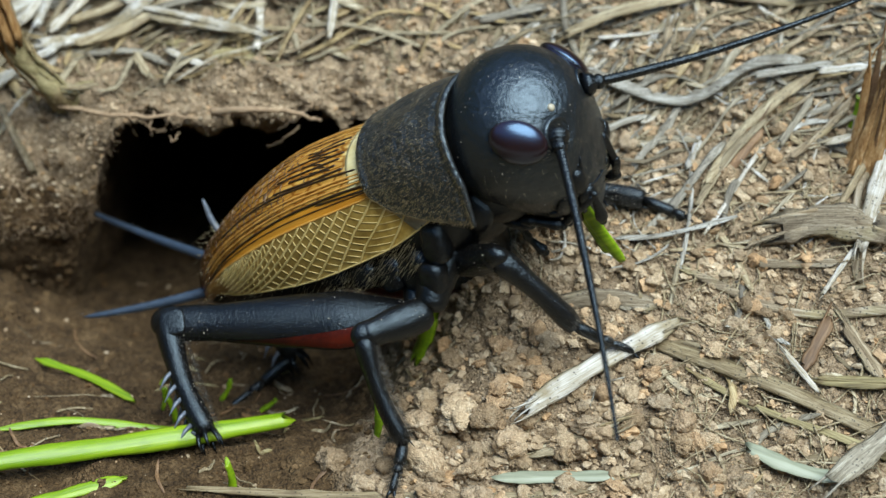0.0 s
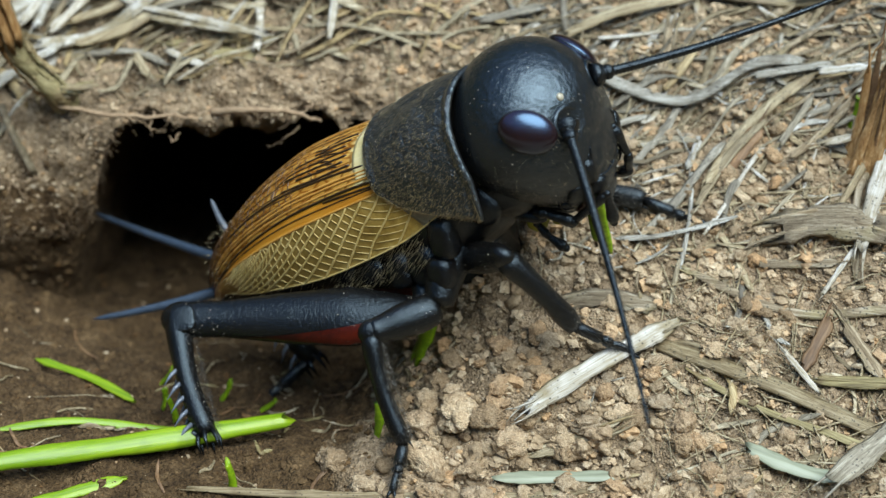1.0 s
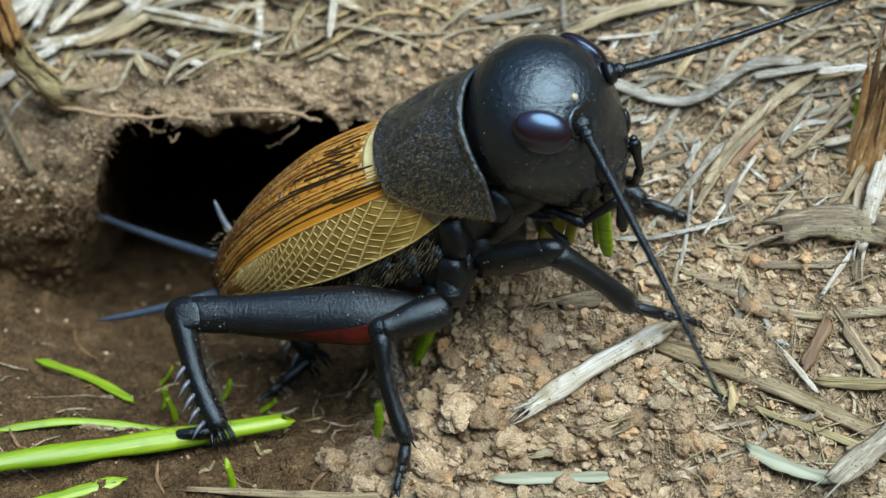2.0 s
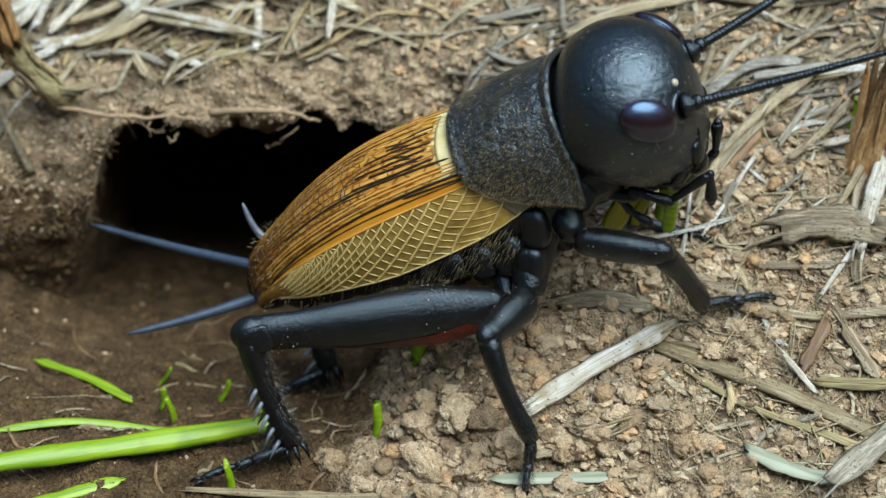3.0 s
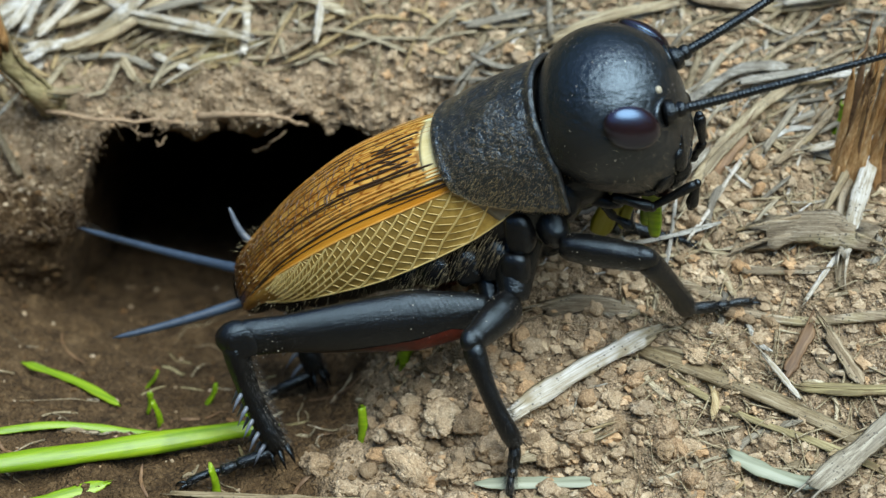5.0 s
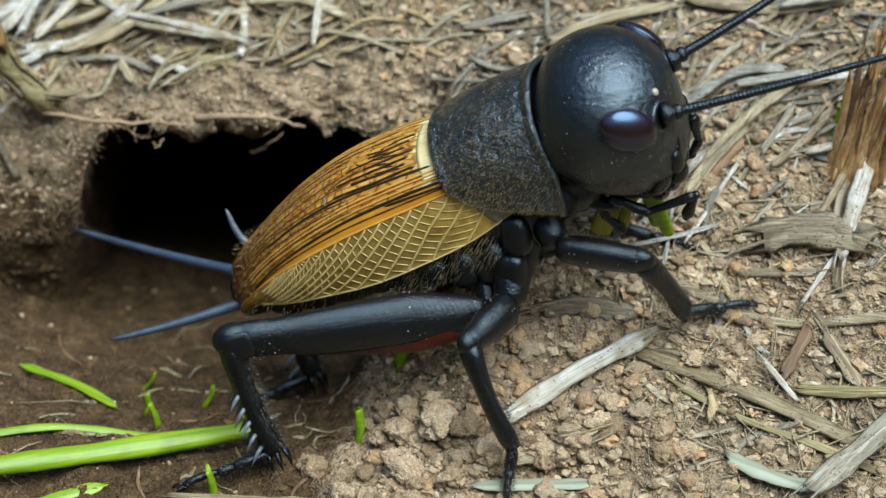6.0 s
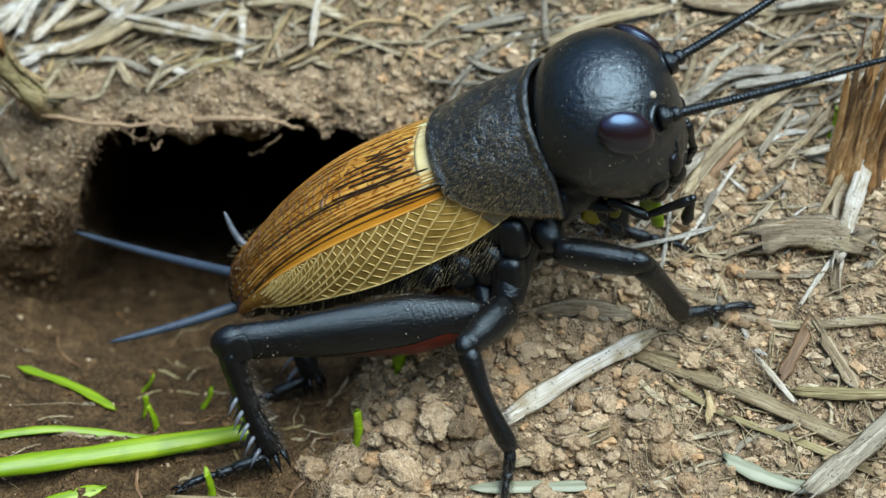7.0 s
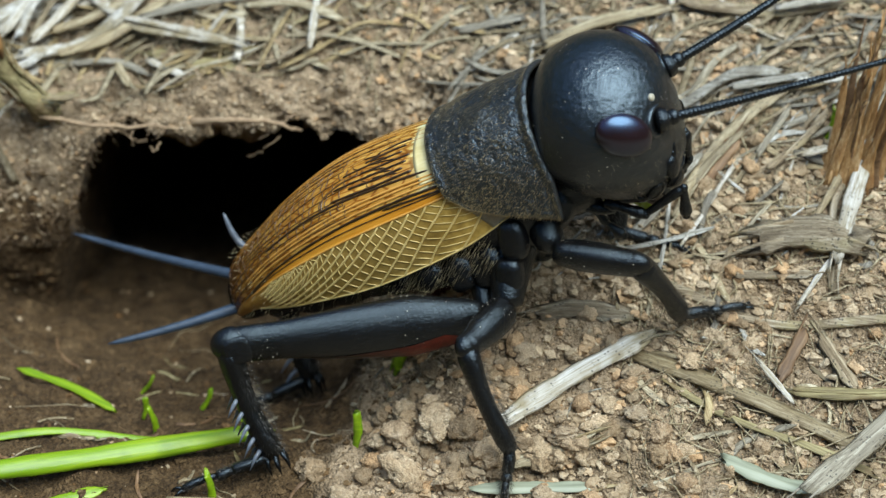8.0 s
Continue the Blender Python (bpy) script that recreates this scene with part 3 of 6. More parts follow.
laid("dry_stem", [(8.8, -11.4), (13.7, -14.2), (18.9, -16.7), (23, -18.6)], 0.85, 0.35, STRAW, "broad brown flattened stem lying on the soil", "straw", 0.0, group=STEMS, taper=(0.5, 0.9), grooves=0.28, fray=9)
laid("dry_stem", [(10.6, -13.2), (13.2, -15.0), (17.5, -17.0), (22, -19.4)], 0.5, 0.35, OLIVE, "olive-brown split stem beside a broader one", "straw", 0.05, group=STEMS, taper=(0.2, 0.9), grooves=0.2, fray=4)
laid("dry_stem", [(16.5, -10.5), (18.1, -8.7)], 0.25, 0.8, PALE, "thin pale dry stalk leaning on litter", "straw", 0.4, group=STEMS)
laid("dry_stem", [(18.3, -8.9), (19.1, -6.7), (20.4, -3.4), (21.5, -1)], 0.8, 0.4, PALE, "grey weathered straw with a torn white end", "straw", 0.6, group=STEMS, fray=6)
laid("stem_chip", [(15.0, -7.4), (16.9, -7.7), (18.9, -8.1)], 2.0, 0.35, WOOD, "short wide chip of weathered ridged stem", "straw chip", 0.1, group=STEMS, taper=(0.9, 0.9), grooves=0.25, fray=8)
laid("stem_chip", [(5.2, -9.7), (7.2, -9.8), (9.2, -10.1)], 1.05, 0.4, WOOD, "short grey chip of ridged stem on soil", "straw chip", 0.0, group=STEMS, taper=(0.9, 0.8), grooves=0.25, fray=6)
laid("dry_stem", [(11.0, -4.4), (11.7, -2.4)], 0.38, 0.5, PALE, "short white cut straw", "straw", 0.3, group=STEMS, taper=(0.9, 0.9), fray=0)
laid("dry_stem", [(16.8, 3.8), (19.9, 3.4)], 0.48, 0.5, PALE, "white straight cut straw lying on litter", "straw", 0.8, group=STEMS, taper=(0.95, 0.95), fray=2)
laid("dry_stem", [(17.1, -3.9), (20.2, -3.0), (22.5, -2.4)], 0.42, 0.5, PALE, "thin grey straw across the litter", "straw", 0.5, group=STEMS)
laid("dry_stem", [(3.9, -15.9), (5.5, -15.7), (7.2, -15.6)], 0.85, 0.3, STRAW, "split bundle of straw fibres on the mound", "straw", 0.1, group=STEMS, fray=12)
laid("dry_stem", [(-10.8, -16.8), (-4.4, -17.4), (2.8, -17.8), (6, -18)], 0.42, 0.5, STRAW, "long pale straw lying at the foot of the mound", "straw", 0.1, group=STEMS)
laid("dry_stem", [(14.5, -13.0), (15.9, -14.9)], 0.32, 0.6, PALE, "thin bright straw stub", "straw", 0.5, group=STEMS, fray=1)
laid("dry_stem", [(15.4, -13.8), (16.7, -11.5)], 0.65, 0.4, BROWN, "dark brown flattened stem piece", "straw", 0.2, group=STEMS)
laid("dry_stem", [(17.4, -11.8), (18.6, -14.4)], 0.7, 0.4, WOOD, "dark rotting stem piece on soil", "straw", 0.2, group=STEMS)
laid("dry_stem", [(16.3, -19.2), (18.7, -17.4), (22, -15)], 1.1, 0.4, GREY, "thick pale straw lying over the soil", "straw", 1.2, group=STEMS)
laid("brown_sheath", [(12.6, -4.6), (13.4, -3.6), (14.4, -2.5)], 0.8, 0.3, BROWN, "reddish-brown leaf sheath scrap", "leaf sheath", 0.2, group=STEMS, fray=8)
laid("brown_sheath", [(9.9, 0.0), (10.3, 1.2), (10.6, 2.4)], 0.8, 0.35, WOOD, "brown leaf sheath scrap among straw", "leaf sheath", 0.1, group=STEMS, fray=12, taper=(0.2, 0.5))

# Tussock base beside the straw, upright, of brown sheaths.
def stub(name, base, top, r, mats, label, category, seed, n=9, fr=10):
    rng = random.Random(seed)
    ob = tagged(new(name), label, category)
    b, t = np.array(base, float), np.array(top, float)
    ob.location = Vector(base) * MM
    d = t - b
    for i in range(n):
        a = 6.28 * i / n + rng.uniform(-0.3, 0.3)
        s = np.array((math.cos(a), math.sin(a), 0)) * r * rng.uniform(0.45, 0.9)
        L = rng.uniform(0.55, 1.0) * (0.86 + 0.14 * math.cos(a))
        c = spline([s * 1.1, s * 1.0 + d * 0.4 * L, s * rng.uniform(0.7, 1.5) + d * L], 14)
        geo, ends = stem_geo(c, r * rng.uniform(0.4, 0.75), 0.22, rng, 10, (1.1, 0.08), 0.2, fr // 3)
        sh = part("sheath", geo, mats[i % len(mats)], ob)
        for e in ends:
            part("fibre", e, mats[i % len(mats)], sh)
    return ob


stub("grass_stub", (19.4, -4.1, drop(19.4, -4.1) - 0.5), (20.9, -2.6, 15.2), 1.35, [AMBER, AMBER, BROWN], "cut amber-brown base of a grass tuft", "grass stub", 2, 26, 12)


def stalk():
    """A broken stalk on the bank: fibrous olive stem, amber sheath above and a flared foot with soil on it."""
    base = np.array((-18.4, 2.4, 7.2))
    ob = tagged(new("plant_stalk"), "broken fibrous stalk with an amber sheath and olive flared foot", "plant stalk")
    ob.location = Vector(base) * MM
    rng = random.Random(4)
    path = spline(np.array([(-18.2, 2.7, 6.7), (-18.62, 2.2, 7.7), (-19.27, 2.2, 8.63), (-20.08, 2.2, 9.79), (-20.44, 2.2, 11.3), (-20.87, 2.2, 13.2)]) - base, 30)
    geo, ends = stem_geo(path + (0.2, 0, 0), 1.6, 0.85, rng, 16, (1.05, 1.0), 0.08, 0)
    stem = part("stem", geo, OLIVE, ob, "olive fibrous stem")
    for i in range(26):
        a, j, n = rng.uniform(2.4, 7.0), rng.randrange(2, 18), rng.randrange(6, 11)
        s = np.array((0.2 + math.cos(a) * 0.78, -abs(math.sin(a)) * 0.55, math.sin(a) * 0.3))
        q = path[j:j + n] + s
        part("fibre", tube(q, np.linspace(0.09, 0.03, len(q)), 5), rng.choice((STRAW, OLIVE, AMBER)), stem)
    for i in range(4):
        o = np.array(((-0.4, -0.5, 0), (0.2, -0.75, 0), (0.7, -0.5, 0), (0.25, -0.6, 0.1))[i])
        geo, ends = stem_geo(path[19 + i % 3:] + o * (0.8 + 0.2 * i / 3), 0.95, 0.4, rng, 10, (0.35, 0.9), 0.1, 0)
        part("sheath", geo, AMBER, ob, "amber torn leaf sheath")
    for k in range(7):
        tip = np.array((0.5 + 0.24 * k, -0.5 + 0.12 * (k % 3), -0.1 + 0.17 * k + 0.12 * (k % 2)))
        part("foot_scale", stem_geo(spline([(-0.1 - 0.05 * k, -0.2, 0.4 + 0.06 * k), tip * 0.5 + (0, -0.25, 0.35), tip], 12), 0.62, 0.4, rng, 10, (1.0, 0.6), 0.2, 0)[0], (OLIVE, STRAW, OLIVE, OLIVE, PALEGREEN, OLIVE, STRAW)[k], ob, "olive flared foot scale")
    return ob


def leaning_straw(pts, w, mat, label):
    """A straw that leans on the bank's face."""
    p = np.array(pts, float)
    ob = new("bleached_straw", make_mesh("bleached_straw", stem_geo(spline(p - p[0], 16), w, 0.45, random.Random(int(w * 100)), 10, (0.7, 0.7), 0.15, 0)[0], mat))
    ob.location = Vector(pts[0]) * MM
    return tagged(ob, label, "straw", "bleached straws above the burrow")


leaning_straw([(-21.1, 2.2, 7.0), (-20.4, 1.4, 5.6), (-19.55, 0.8, 3.9)], 0.55, STRAW, "pale straw drooping down the bank's face")
leaning_straw([(-20.75, 2.0, 6.2), (-20.2, 1.9, 7.0), (-19.3, 1.9, 8.0)], 0.5, PALE, "bleached straw leaning behind the stalk")
stalk()
TOP = "bleached straws above the burrow"
laid("bleached_straw", [(-22.5, 3.6), (-17.1, 5.6), (-13.4, 8.0)], 0.75, 0.4, PALE, "long bleached straw on top of the bank", "straw", 0.7, group=TOP)
laid("bleached_straw", [(-16.6, 9.0), (-14.7, 6.9), (-12, 5.6), (-9.0, 4.9)], 0.62, 0.4, PALE, "bent bleached straw hanging over the burrow", "straw", 0.8, group=TOP, taper=(0.9, 0.3))
laid("bleached_straw", [(-20.4, 6.0), (-18.6, 8.6)], 0.55, 0.4, PALE, "bleached straw leaning on others", "straw", 1.2, group=TOP)
laid("bleached_straw", [(-18.9, 5.5), (-17.3, 7.5), (-16.4, 9.5)], 0.6, 0.4, PALE, "bleached straw leaning on others", "straw", 0.9, group=TOP)
laid("bleached_straw", [(-21.8, 7.5), (-18.8, 8.6), (-15, 9.8)], 0.6, 0.4, PALE, "bleached straw leaning on others", "straw", 0.6, group=TOP)
laid("bleached_straw", [(-20.1, 7.9), (-16.0, 8.3), (-12, 9.2)], 0.5, 0.4, PALE, "bleached straw leaning on others", "straw", 0.5, group=TOP)
laid("bleached_straw", [(-16.5, 5.6), (-14.0, 7.6), (-12, 9.6)], 0.7, 0.4, STRAW, "yellowish straw leaning on others", "straw", 0.6, group=TOP)
laid("bleached_straw", [(-14.5, 6.4), (-11, 8.2), (-7, 9.4)], 0.6, 0.4, STRAW, "yellowish straw on the bank", "straw", 0.4, group=TOP)
laid("bleached_straw", [(-10.0, 8.4), (-7.0, 7.6), (-4.2, 6.2)], 0.45, 0.4, STRAW, "yellowish straw on the bank", "straw", 0.3, group=TOP)
laid("bleached_straw", [(-5.4, 4.0), (-5.1, 7.0)], 0.42, 0.5, PALE, "short white straw pointing down the bank", "straw", 0.9, group=TOP, fray=0, taper=(0.7, 0.8))
for ctrl, w, mt, up in (
        ([(-22.5, 7.1), (-21.2, 7.5), (-17.4, 8.5)], 0.62, PALE, 0.9), ([(-19.7, 6.1), (-18.8, 7.4), (-17.6, 8.9)], 0.5, PALE, 1.1), ([(-19.1, 5.6), (-18.2, 7.2), (-17.3, 8.8)], 0.36, STRAW, 1.0),
        ([(-19.5, 4.9), (-16.9, 5.8), (-15.0, 6.6), (-12.8, 8.4)], 0.72, PALE, 0.8), ([(-18.0, 6.3), (-16.1, 7.2), (-13.6, 8.4)], 0.6, STRAW, 0.6), ([(-17.6, 5.2), (-15.2, 6.0), (-12.2, 7.9)], 0.62, STRAW, 0.5),
        ([(-13.7, 6.7), (-11.4, 7.2), (-8.8, 7.6)], 0.55, GREY, 0.6), ([(-16.4, 8.4), (-15.0, 7.0), (-12.4, 5.9), (-8.5, 4.6)], 0.46, PALE, 1.0), ([(-17.1, 5.2), (-14.9, 5.1), (-13.4, 4.4)], 0.42, GREY, 0.4),
        ([(-12.6, 7.9), (-10.6, 7.2), (-8.6, 6.8)], 0.4, STRAW, 0.3), ([(-21.8, 3.3), (-19.8, 4.4), (-18.4, 4.9)], 0.55, PALE, 0.5), ([(-21.7, 7.1), (-20.1, 7.4), (-18, 7.6)], 0.45, GREY, 0.4),
        ([(-20.8, 6.4), (-19.2, 8.4)], 0.42, PALE, 0.8), ([(-8.6, 7.3), (-6.1, 6.5), (-3.9, 5.5)], 0.5, STRAW, 0.5), ([(-13.2, 4.6), (-12.2, 3.9), (-11.5, 3.5)], 0.4, PALE, 0.4), ([(-14.8, 4.6), (-14.2, 3.8)], 0.5, STRAW, 0.3)):
    laid("bleached_straw", ctrl, w, 0.4, mt, "bleached straw lying across others on the bank" if mt is PALE else "tan straw lying across others on the bank", "straw", up, group=TOP, taper=(0.8, 0.4), fray=2)
for ctrl, w in (([(-13.0, 5.2), (-11.0, 5.0), (-8.6, 4.5)], 0.7), ([(-12.2, 4.6), (-10.4, 4.4), (-8.2, 4.2)], 0.6), ([(-11.8, 5.8), (-9.8, 5.4), (-8.0, 5.2)], 0.5)):
    laid("withered_leaf", ctrl, w, 0.25, OLIVE, "mossy olive withered leaf on the bank", "leaf", 0.1, group=TOP, taper=(0.4, 0.4), fray=2)
for ctrl, w, mt, up in (
        ([(1.8, 4.6), (4.8, 5.2)], 0.5, GREY, 0.5), ([(5.8, 2.9), (8.4, 3.6), (11.9, 4.0)], 0.62, STRAW, 0.5), ([(12.2, 4.5), (16.4, 4.1), (21, 3.8)], 0.8, WOOD, 0.4),
        ([(6.6, 0.9), (10.9, -0.6), (14.3, 0.2), (16.6, 0.5)], 0.62, GREY, 0.6), ([(11.8, -5.4), (13.3, -2.8), (15.4, -1.3), (17.1, -0.1)], 0.55, STRAW, 0.6), ([(11.3, -6.5), (12.9, -3.9), (14.6, -2.4)], 0.45, STRAW, 0.4),
        ([(14.2, -0.6), (16.1, 0.0), (17.9, 0.2)], 0.45, GREY, 0.7), ([(17.3, -0.4), (19.4, -0.4)], 0.5, PALE, 0.9), ([(15.7, -4.2), (17.4, -2.7), (18.5, -1.7)], 0.42, WOOD, 0.5),
        ([(13.9, -8.6), (15.4, -8.9), (17.2, -9.3)], 0.5, WOOD, 0.2)):
    laid("dry_stem", ctrl, w, 0.4, mt, "long weathered straw curving through the litter", "straw", up, group=STEMS, taper=(0.7, 0.5), fray=3)
laid("bleached_straw", [(-22.0, 5.0), (-20.4, 3.6), (-19.9, 3.1)], 0.5, 0.4, STRAW, "pale straw drooping down the bank's face", "straw", 0.6, group=TOP, fray=1, lifts=[0.5, 0.2, -1.5])

GRASS = "green grass in the runway"
laid("grass", [(-21.5, -18.0), (-19.0, -17.2), (-13.1, -14.9), (-6.7, -12.5)], 1.0, 0.6, GREEN, "fresh green cut grass blade lying in the runway", "grass", 0.6, n=30, taper=(0.9, 0.85), grooves=0.05, fray=0, group=GRASS, midrib=True)
laid("grass", [(-19.6, -13.4), (-16.1, -12.7), (-12.3, -12.7), (-9, -12.6)], 0.42, 0.25, GREEN, "narrow green grass blade with a dry tip", "grass", 0.1, taper=(0.2, 0.6), grooves=0.05, fray=0, group=GRASS, midrib=True)
laid("grass", [(-17.4, -18.7), (-15.4, -17.4), (-13.6, -16.6)], 0.6, 0.25, GREEN, "short green grass blade under another", "grass", 0.0, taper=(0.6, 0.3), grooves=0.05, fray=0, group=GRASS, midrib=True)
laid("grass", [(-18.9, -6.6), (-16.2, -8.0), (-14.1, -9.5)], 0.42, 0.3, GREEN, "short curled green leaf on the runway wall", "grass", 0.2, taper=(0.15, 0.4), grooves=0.05, fray=0, group=GRASS, midrib=True)
laid("grass", [(2.2, -17.1), (4.7, -17.2), (7.0, -17.5)], 0.6, 0.2, PALEGREEN, "pale greyish-green drying leaf scrap", "grass", 0.2, taper=(0.3, 0.7), grooves=0.05, fray=1, group=GRASS, midrib=True)
laid("grass", [(12.9, -17.0), (14.5, -17.9), (16.1, -18.6)], 0.7, 0.2, PALEGREEN, "pale greyish-green drying leaf scrap", "grass", 0.4, taper=(0.8, 0.6), grooves=0.05, fray=1, group=GRASS, midrib=True)
laid("grass", [(15.8, -14.2), (18.8, -14.7), (22, -15)], 0.6, 0.3, OLIVE, "olive withered grass blade on soil", "grass", 0.3, taper=(0.4, 0.8), grooves=0.1, fray=1, group=GRASS, midrib=True)


def shoot(base, top, w, mat, label):
    """A short upright cut shoot."""
    rng = random.Random(int(base[0] * 10))
    ob = new("grass", make_mesh("grass", stem_geo(spline([(0, 0, 0), (np.array(top) - base) * 0.5 + (0.08, 0, 0), np.array(top, float) - base], 12), w, 0.45, rng, 10, (0.9, 0.95), 0.08, 0)[0], mat))
    ob.location = Vector(base) * MM
    return tagged(ob, label, "grass", "grass shoots")


for (x, y), h, w, lean, mt in (((-1.2, -9.6), 2.7, 1.1, (0.75, 0.3), GREEN), ((-9.0, -16.4), 1.5, 0.42, (-0.2, 0.2), GREEN), ((-2.9, -13.7), 1.7, 0.45, (0.1, 0.3), GREEN),
                               ((18.5, -2.4), 1.5, 0.6, (0.5, 0.4), GREEN), ((-10.3, -8.2), 1.0, 0.4, (0.5, 0.2), GREEN), ((-12.0, -11.0), 1.3, 0.35, (-0.3, 0.2), GREEN),
                               ((-13.2, -7.0), 0.9, 0.4, (0.6, 0.0), GREEN), ((-8.4, -9.4), 0.7, 0.4, (0.8, 0.0), GREEN), ((-12.8, -9.8), 1.2, 0.3, (0.2, 0.2), GREEN)):
    z = drop(x, y) - 0.1
    shoot((x, y, z), (x + lean[0], y + lean[1], z + h), w, mt, "short cut green grass shoot standing in soil")

# Fine roots on the bank's face.
def root(pts, r, seed):
    rng = random.Random(seed)
    p = spline([np.array(q) - pts[0] for q in pts], 16)
    p[1:-1] += np.array([[rng.uniform(-0.08, 0.08) for _ in range(3)] for _ in range(14)])
    ob = new("root", make_mesh("root", tube(p, np.linspace(r, r * 0.4, 16), 6), ROOT))
    ob.location = Vector(pts[0]) * MM
    return tagged(ob, "thin brown root hanging from the bank's face", "root", "roots on the bank")


def root_hairs(count, seed):
    """Fine rootlets that stand out of the bank's face, too many to count."""
    rng = random.Random(seed)
    geos = []
    for _ in range(count):
        x, z = rng.uniform(-23, -13.5), rng.uniform(0.5, 7.2)
        hit = tree.ray_cast(Vector((x, -30, z)), Vector((0, 1, 0)))[0]
        if hit is None or hit.y > 4 or hit.y < -4:
            continue
        p = [np.array(hit) + (0, 0.05, 0)]
        d = np.array((rng.uniform(-1, 1), rng.uniform(-0.9, -0.2), rng.uniform(-0.9, 0.5)))
        L = rng.uniform(0.2, 0.75)
        for _ in range(3):
            d = d + np.array([rng.uniform(-0.5, 0.5) for _ in range(3)])
            p.append(p[-1] + unit(d) * L * 0.4)
        r = rng.uniform(0.006, 0.02)
        geos.append(tube(p, [r, r, 0.8 * r, 0.4 * r], 4))
    ob = new("root_hairs", make_mesh("root_hairs", join(*geos), ROOT))
    return tagged(ob, "fine tan rootlets matted over the bank's face", "roots", kind="stuff")


root_hairs(900, 31)
ROOTS = random.Random(11)
root([(-16.6, 1.5, 3.6), (-16.9, 1.1, 2.6), (-17.7, 1.0, 1.9), (-17.6, 1.1, 1.2)], 0.10, 1)
root([(-18.2, 1.8, 7.0), (-15.2, 1.1, 6.9), (-12.3, 1.6, 6.6), (-10.8, 1.7, 6.0)], 0.12, 2)
root([(-11.0, 2.0, 6.6), (-9.4, 0.9, 7.3), (-7.5, 1.0, 7.2), (-5.8, 1.8, 6.2)], 0.2, 3)
for i in range(26):
    x = ROOTS.uniform(-22, -5.5)
    z = ROOTS.uniform(5.4, 7.4) if abs(x + 10.2) < 7.6 else ROOTS.uniform(-1, 6.5)
    y = float(face_y(np.array(x))) - 0.2 + 0.12 * max(0, z - 4)
    dx, dz = ROOTS.uniform(-1.6, 1.6), ROOTS.uniform(-1.6, 0.3)
    root([(x, y, z), (x + dx * 0.4, y - ROOTS.uniform(0.3, 0.9), z + dz * 0.3), (x + dx * 0.8, y - ROOTS.uniform(0.2, 0.8), z + dz * 0.8), (x + dx, y - ROOTS.uniform(0.0, 0.6), z + dz)], ROOTS.uniform(0.02, 0.055), i + 20)

MIX = [STRAW, STRAW, STRAW, GREY, GREY, GREY, WOOD, PALE]
litter((5, 24, -7, 1), 80, (2.0, 6.0), (0.10, 0.5), MIX, 38, 26, "weathered dry straw in the litter on the bank", "straw litter", seed=21, curl=0.16)
litter((2, 24, -1, 8), 300, (1.5, 6.5), (0.10, 0.5), MIX, 18, 28, "weathered dry straws strewn thickly over the bank", "straw litter", seed=22, curl=0.18, lift=(-0.1, 0.35), joined="straw_litter")
litter((-24, 2, 3.8, 10), 140, (1.5, 6.5), (0.10, 0.5), MIX, 20, 36, "weathered dry straws strewn on top of the bank", "straw litter", seed=23, curl=0.2, joined="straw_litter")
litter((5, 24, -8, 2), 120, (0.8, 3.5), (0.05, 0.2), MIX, 35, 40, "short dry straw bits strewn over the bank", "straw litter", seed=28, lift=(0, 0.3), joined="straw_litter")
litter((9, 24, -19, -6), 34, (1.2, 4.5), (0.12, 0.4), MIX, -18, 45, "short dry straw piece on the soil", "straw litter", seed=24, lift=(0, 0.2))
litter((-8, 8, -19, -9), 22, (0.8, 2.4), (0.08, 0.25), MIX, 0, 60, "short dry straw piece on the soil", "straw litter", seed=25, lift=(0, 0.1))
litter((-22, -3, -17, -3), 44, (0.6, 3.2), (0.05, 0.26), [WOOD, WOOD, BROWN, STRAW, OLIVE], -20, 60, "short dry straw piece on the runway", "straw litter", seed=26, lift=(0, 0.1))
fibres("straw_fibres", 2400, 8)

# Unseen tall grass, added all round the bare bank to block the low sky.
def sky_blocker(count, seed):
    rng = np.random.default_rng(seed)
    vs, fs, k = [], [], 0
    for _ in range(count):
        a, r = rng.uniform(0, 2 * math.pi), 260 + 500 * rng.random() ** 1.6
        x, y = r * math.cos(a), r * math.sin(a)
        z, h, w = drop(x, y) - 2, rng.uniform(160, 330), rng.uniform(1.5, 3.2)
        b = rng.uniform(0, 2 * math.pi)
        s = np.array((math.cos(b), math.sin(b), 0)) * w
        lean = np.array((rng.uniform(-70, 70), rng.uniform(-70, 70), 0))
        up = np.cross(s, (0, 0, 1)) * 0.25
        p = [np.array((x, y, z)) + lean * q * q + np.array((0, 0, h * q)) for q in (0, 0.35, 0.7, 1.0)]
        for q, wd in zip(p[:3], (1.0, 0.9, 0.55)):
            vs += [q - s * wd, q + up * wd, q + s * wd]
        vs.append(p[3])
        for i in (0, 3):
            fs += [[k + i, k + i + 1, k + i + 4, k + i + 3], [k + i + 1, k + i + 2, k + i + 5, k + i + 4]]
        fs += [[k + 6, k + 7, k + 9], [k + 7, k + 8, k + 9]]
        k += 10
    ob = new("meadow_grass", make_mesh("meadow_grass", (np.array(vs), fs), BLOCKER))
    return tagged(ob, "unseen tall green grass added round the bare bank to block the low sky", "grass", kind="stuff")


BLOCKER = material("blocker_blade", [(0.3, (0.03, 0.055, 0.012)), (0.5, (0.06, 0.10, 0.022)), (0.72, (0.11, 0.15, 0.04))], 60, 0.5, 0.2, 900, trans=0.25)
sky_blocker(5200, 9)

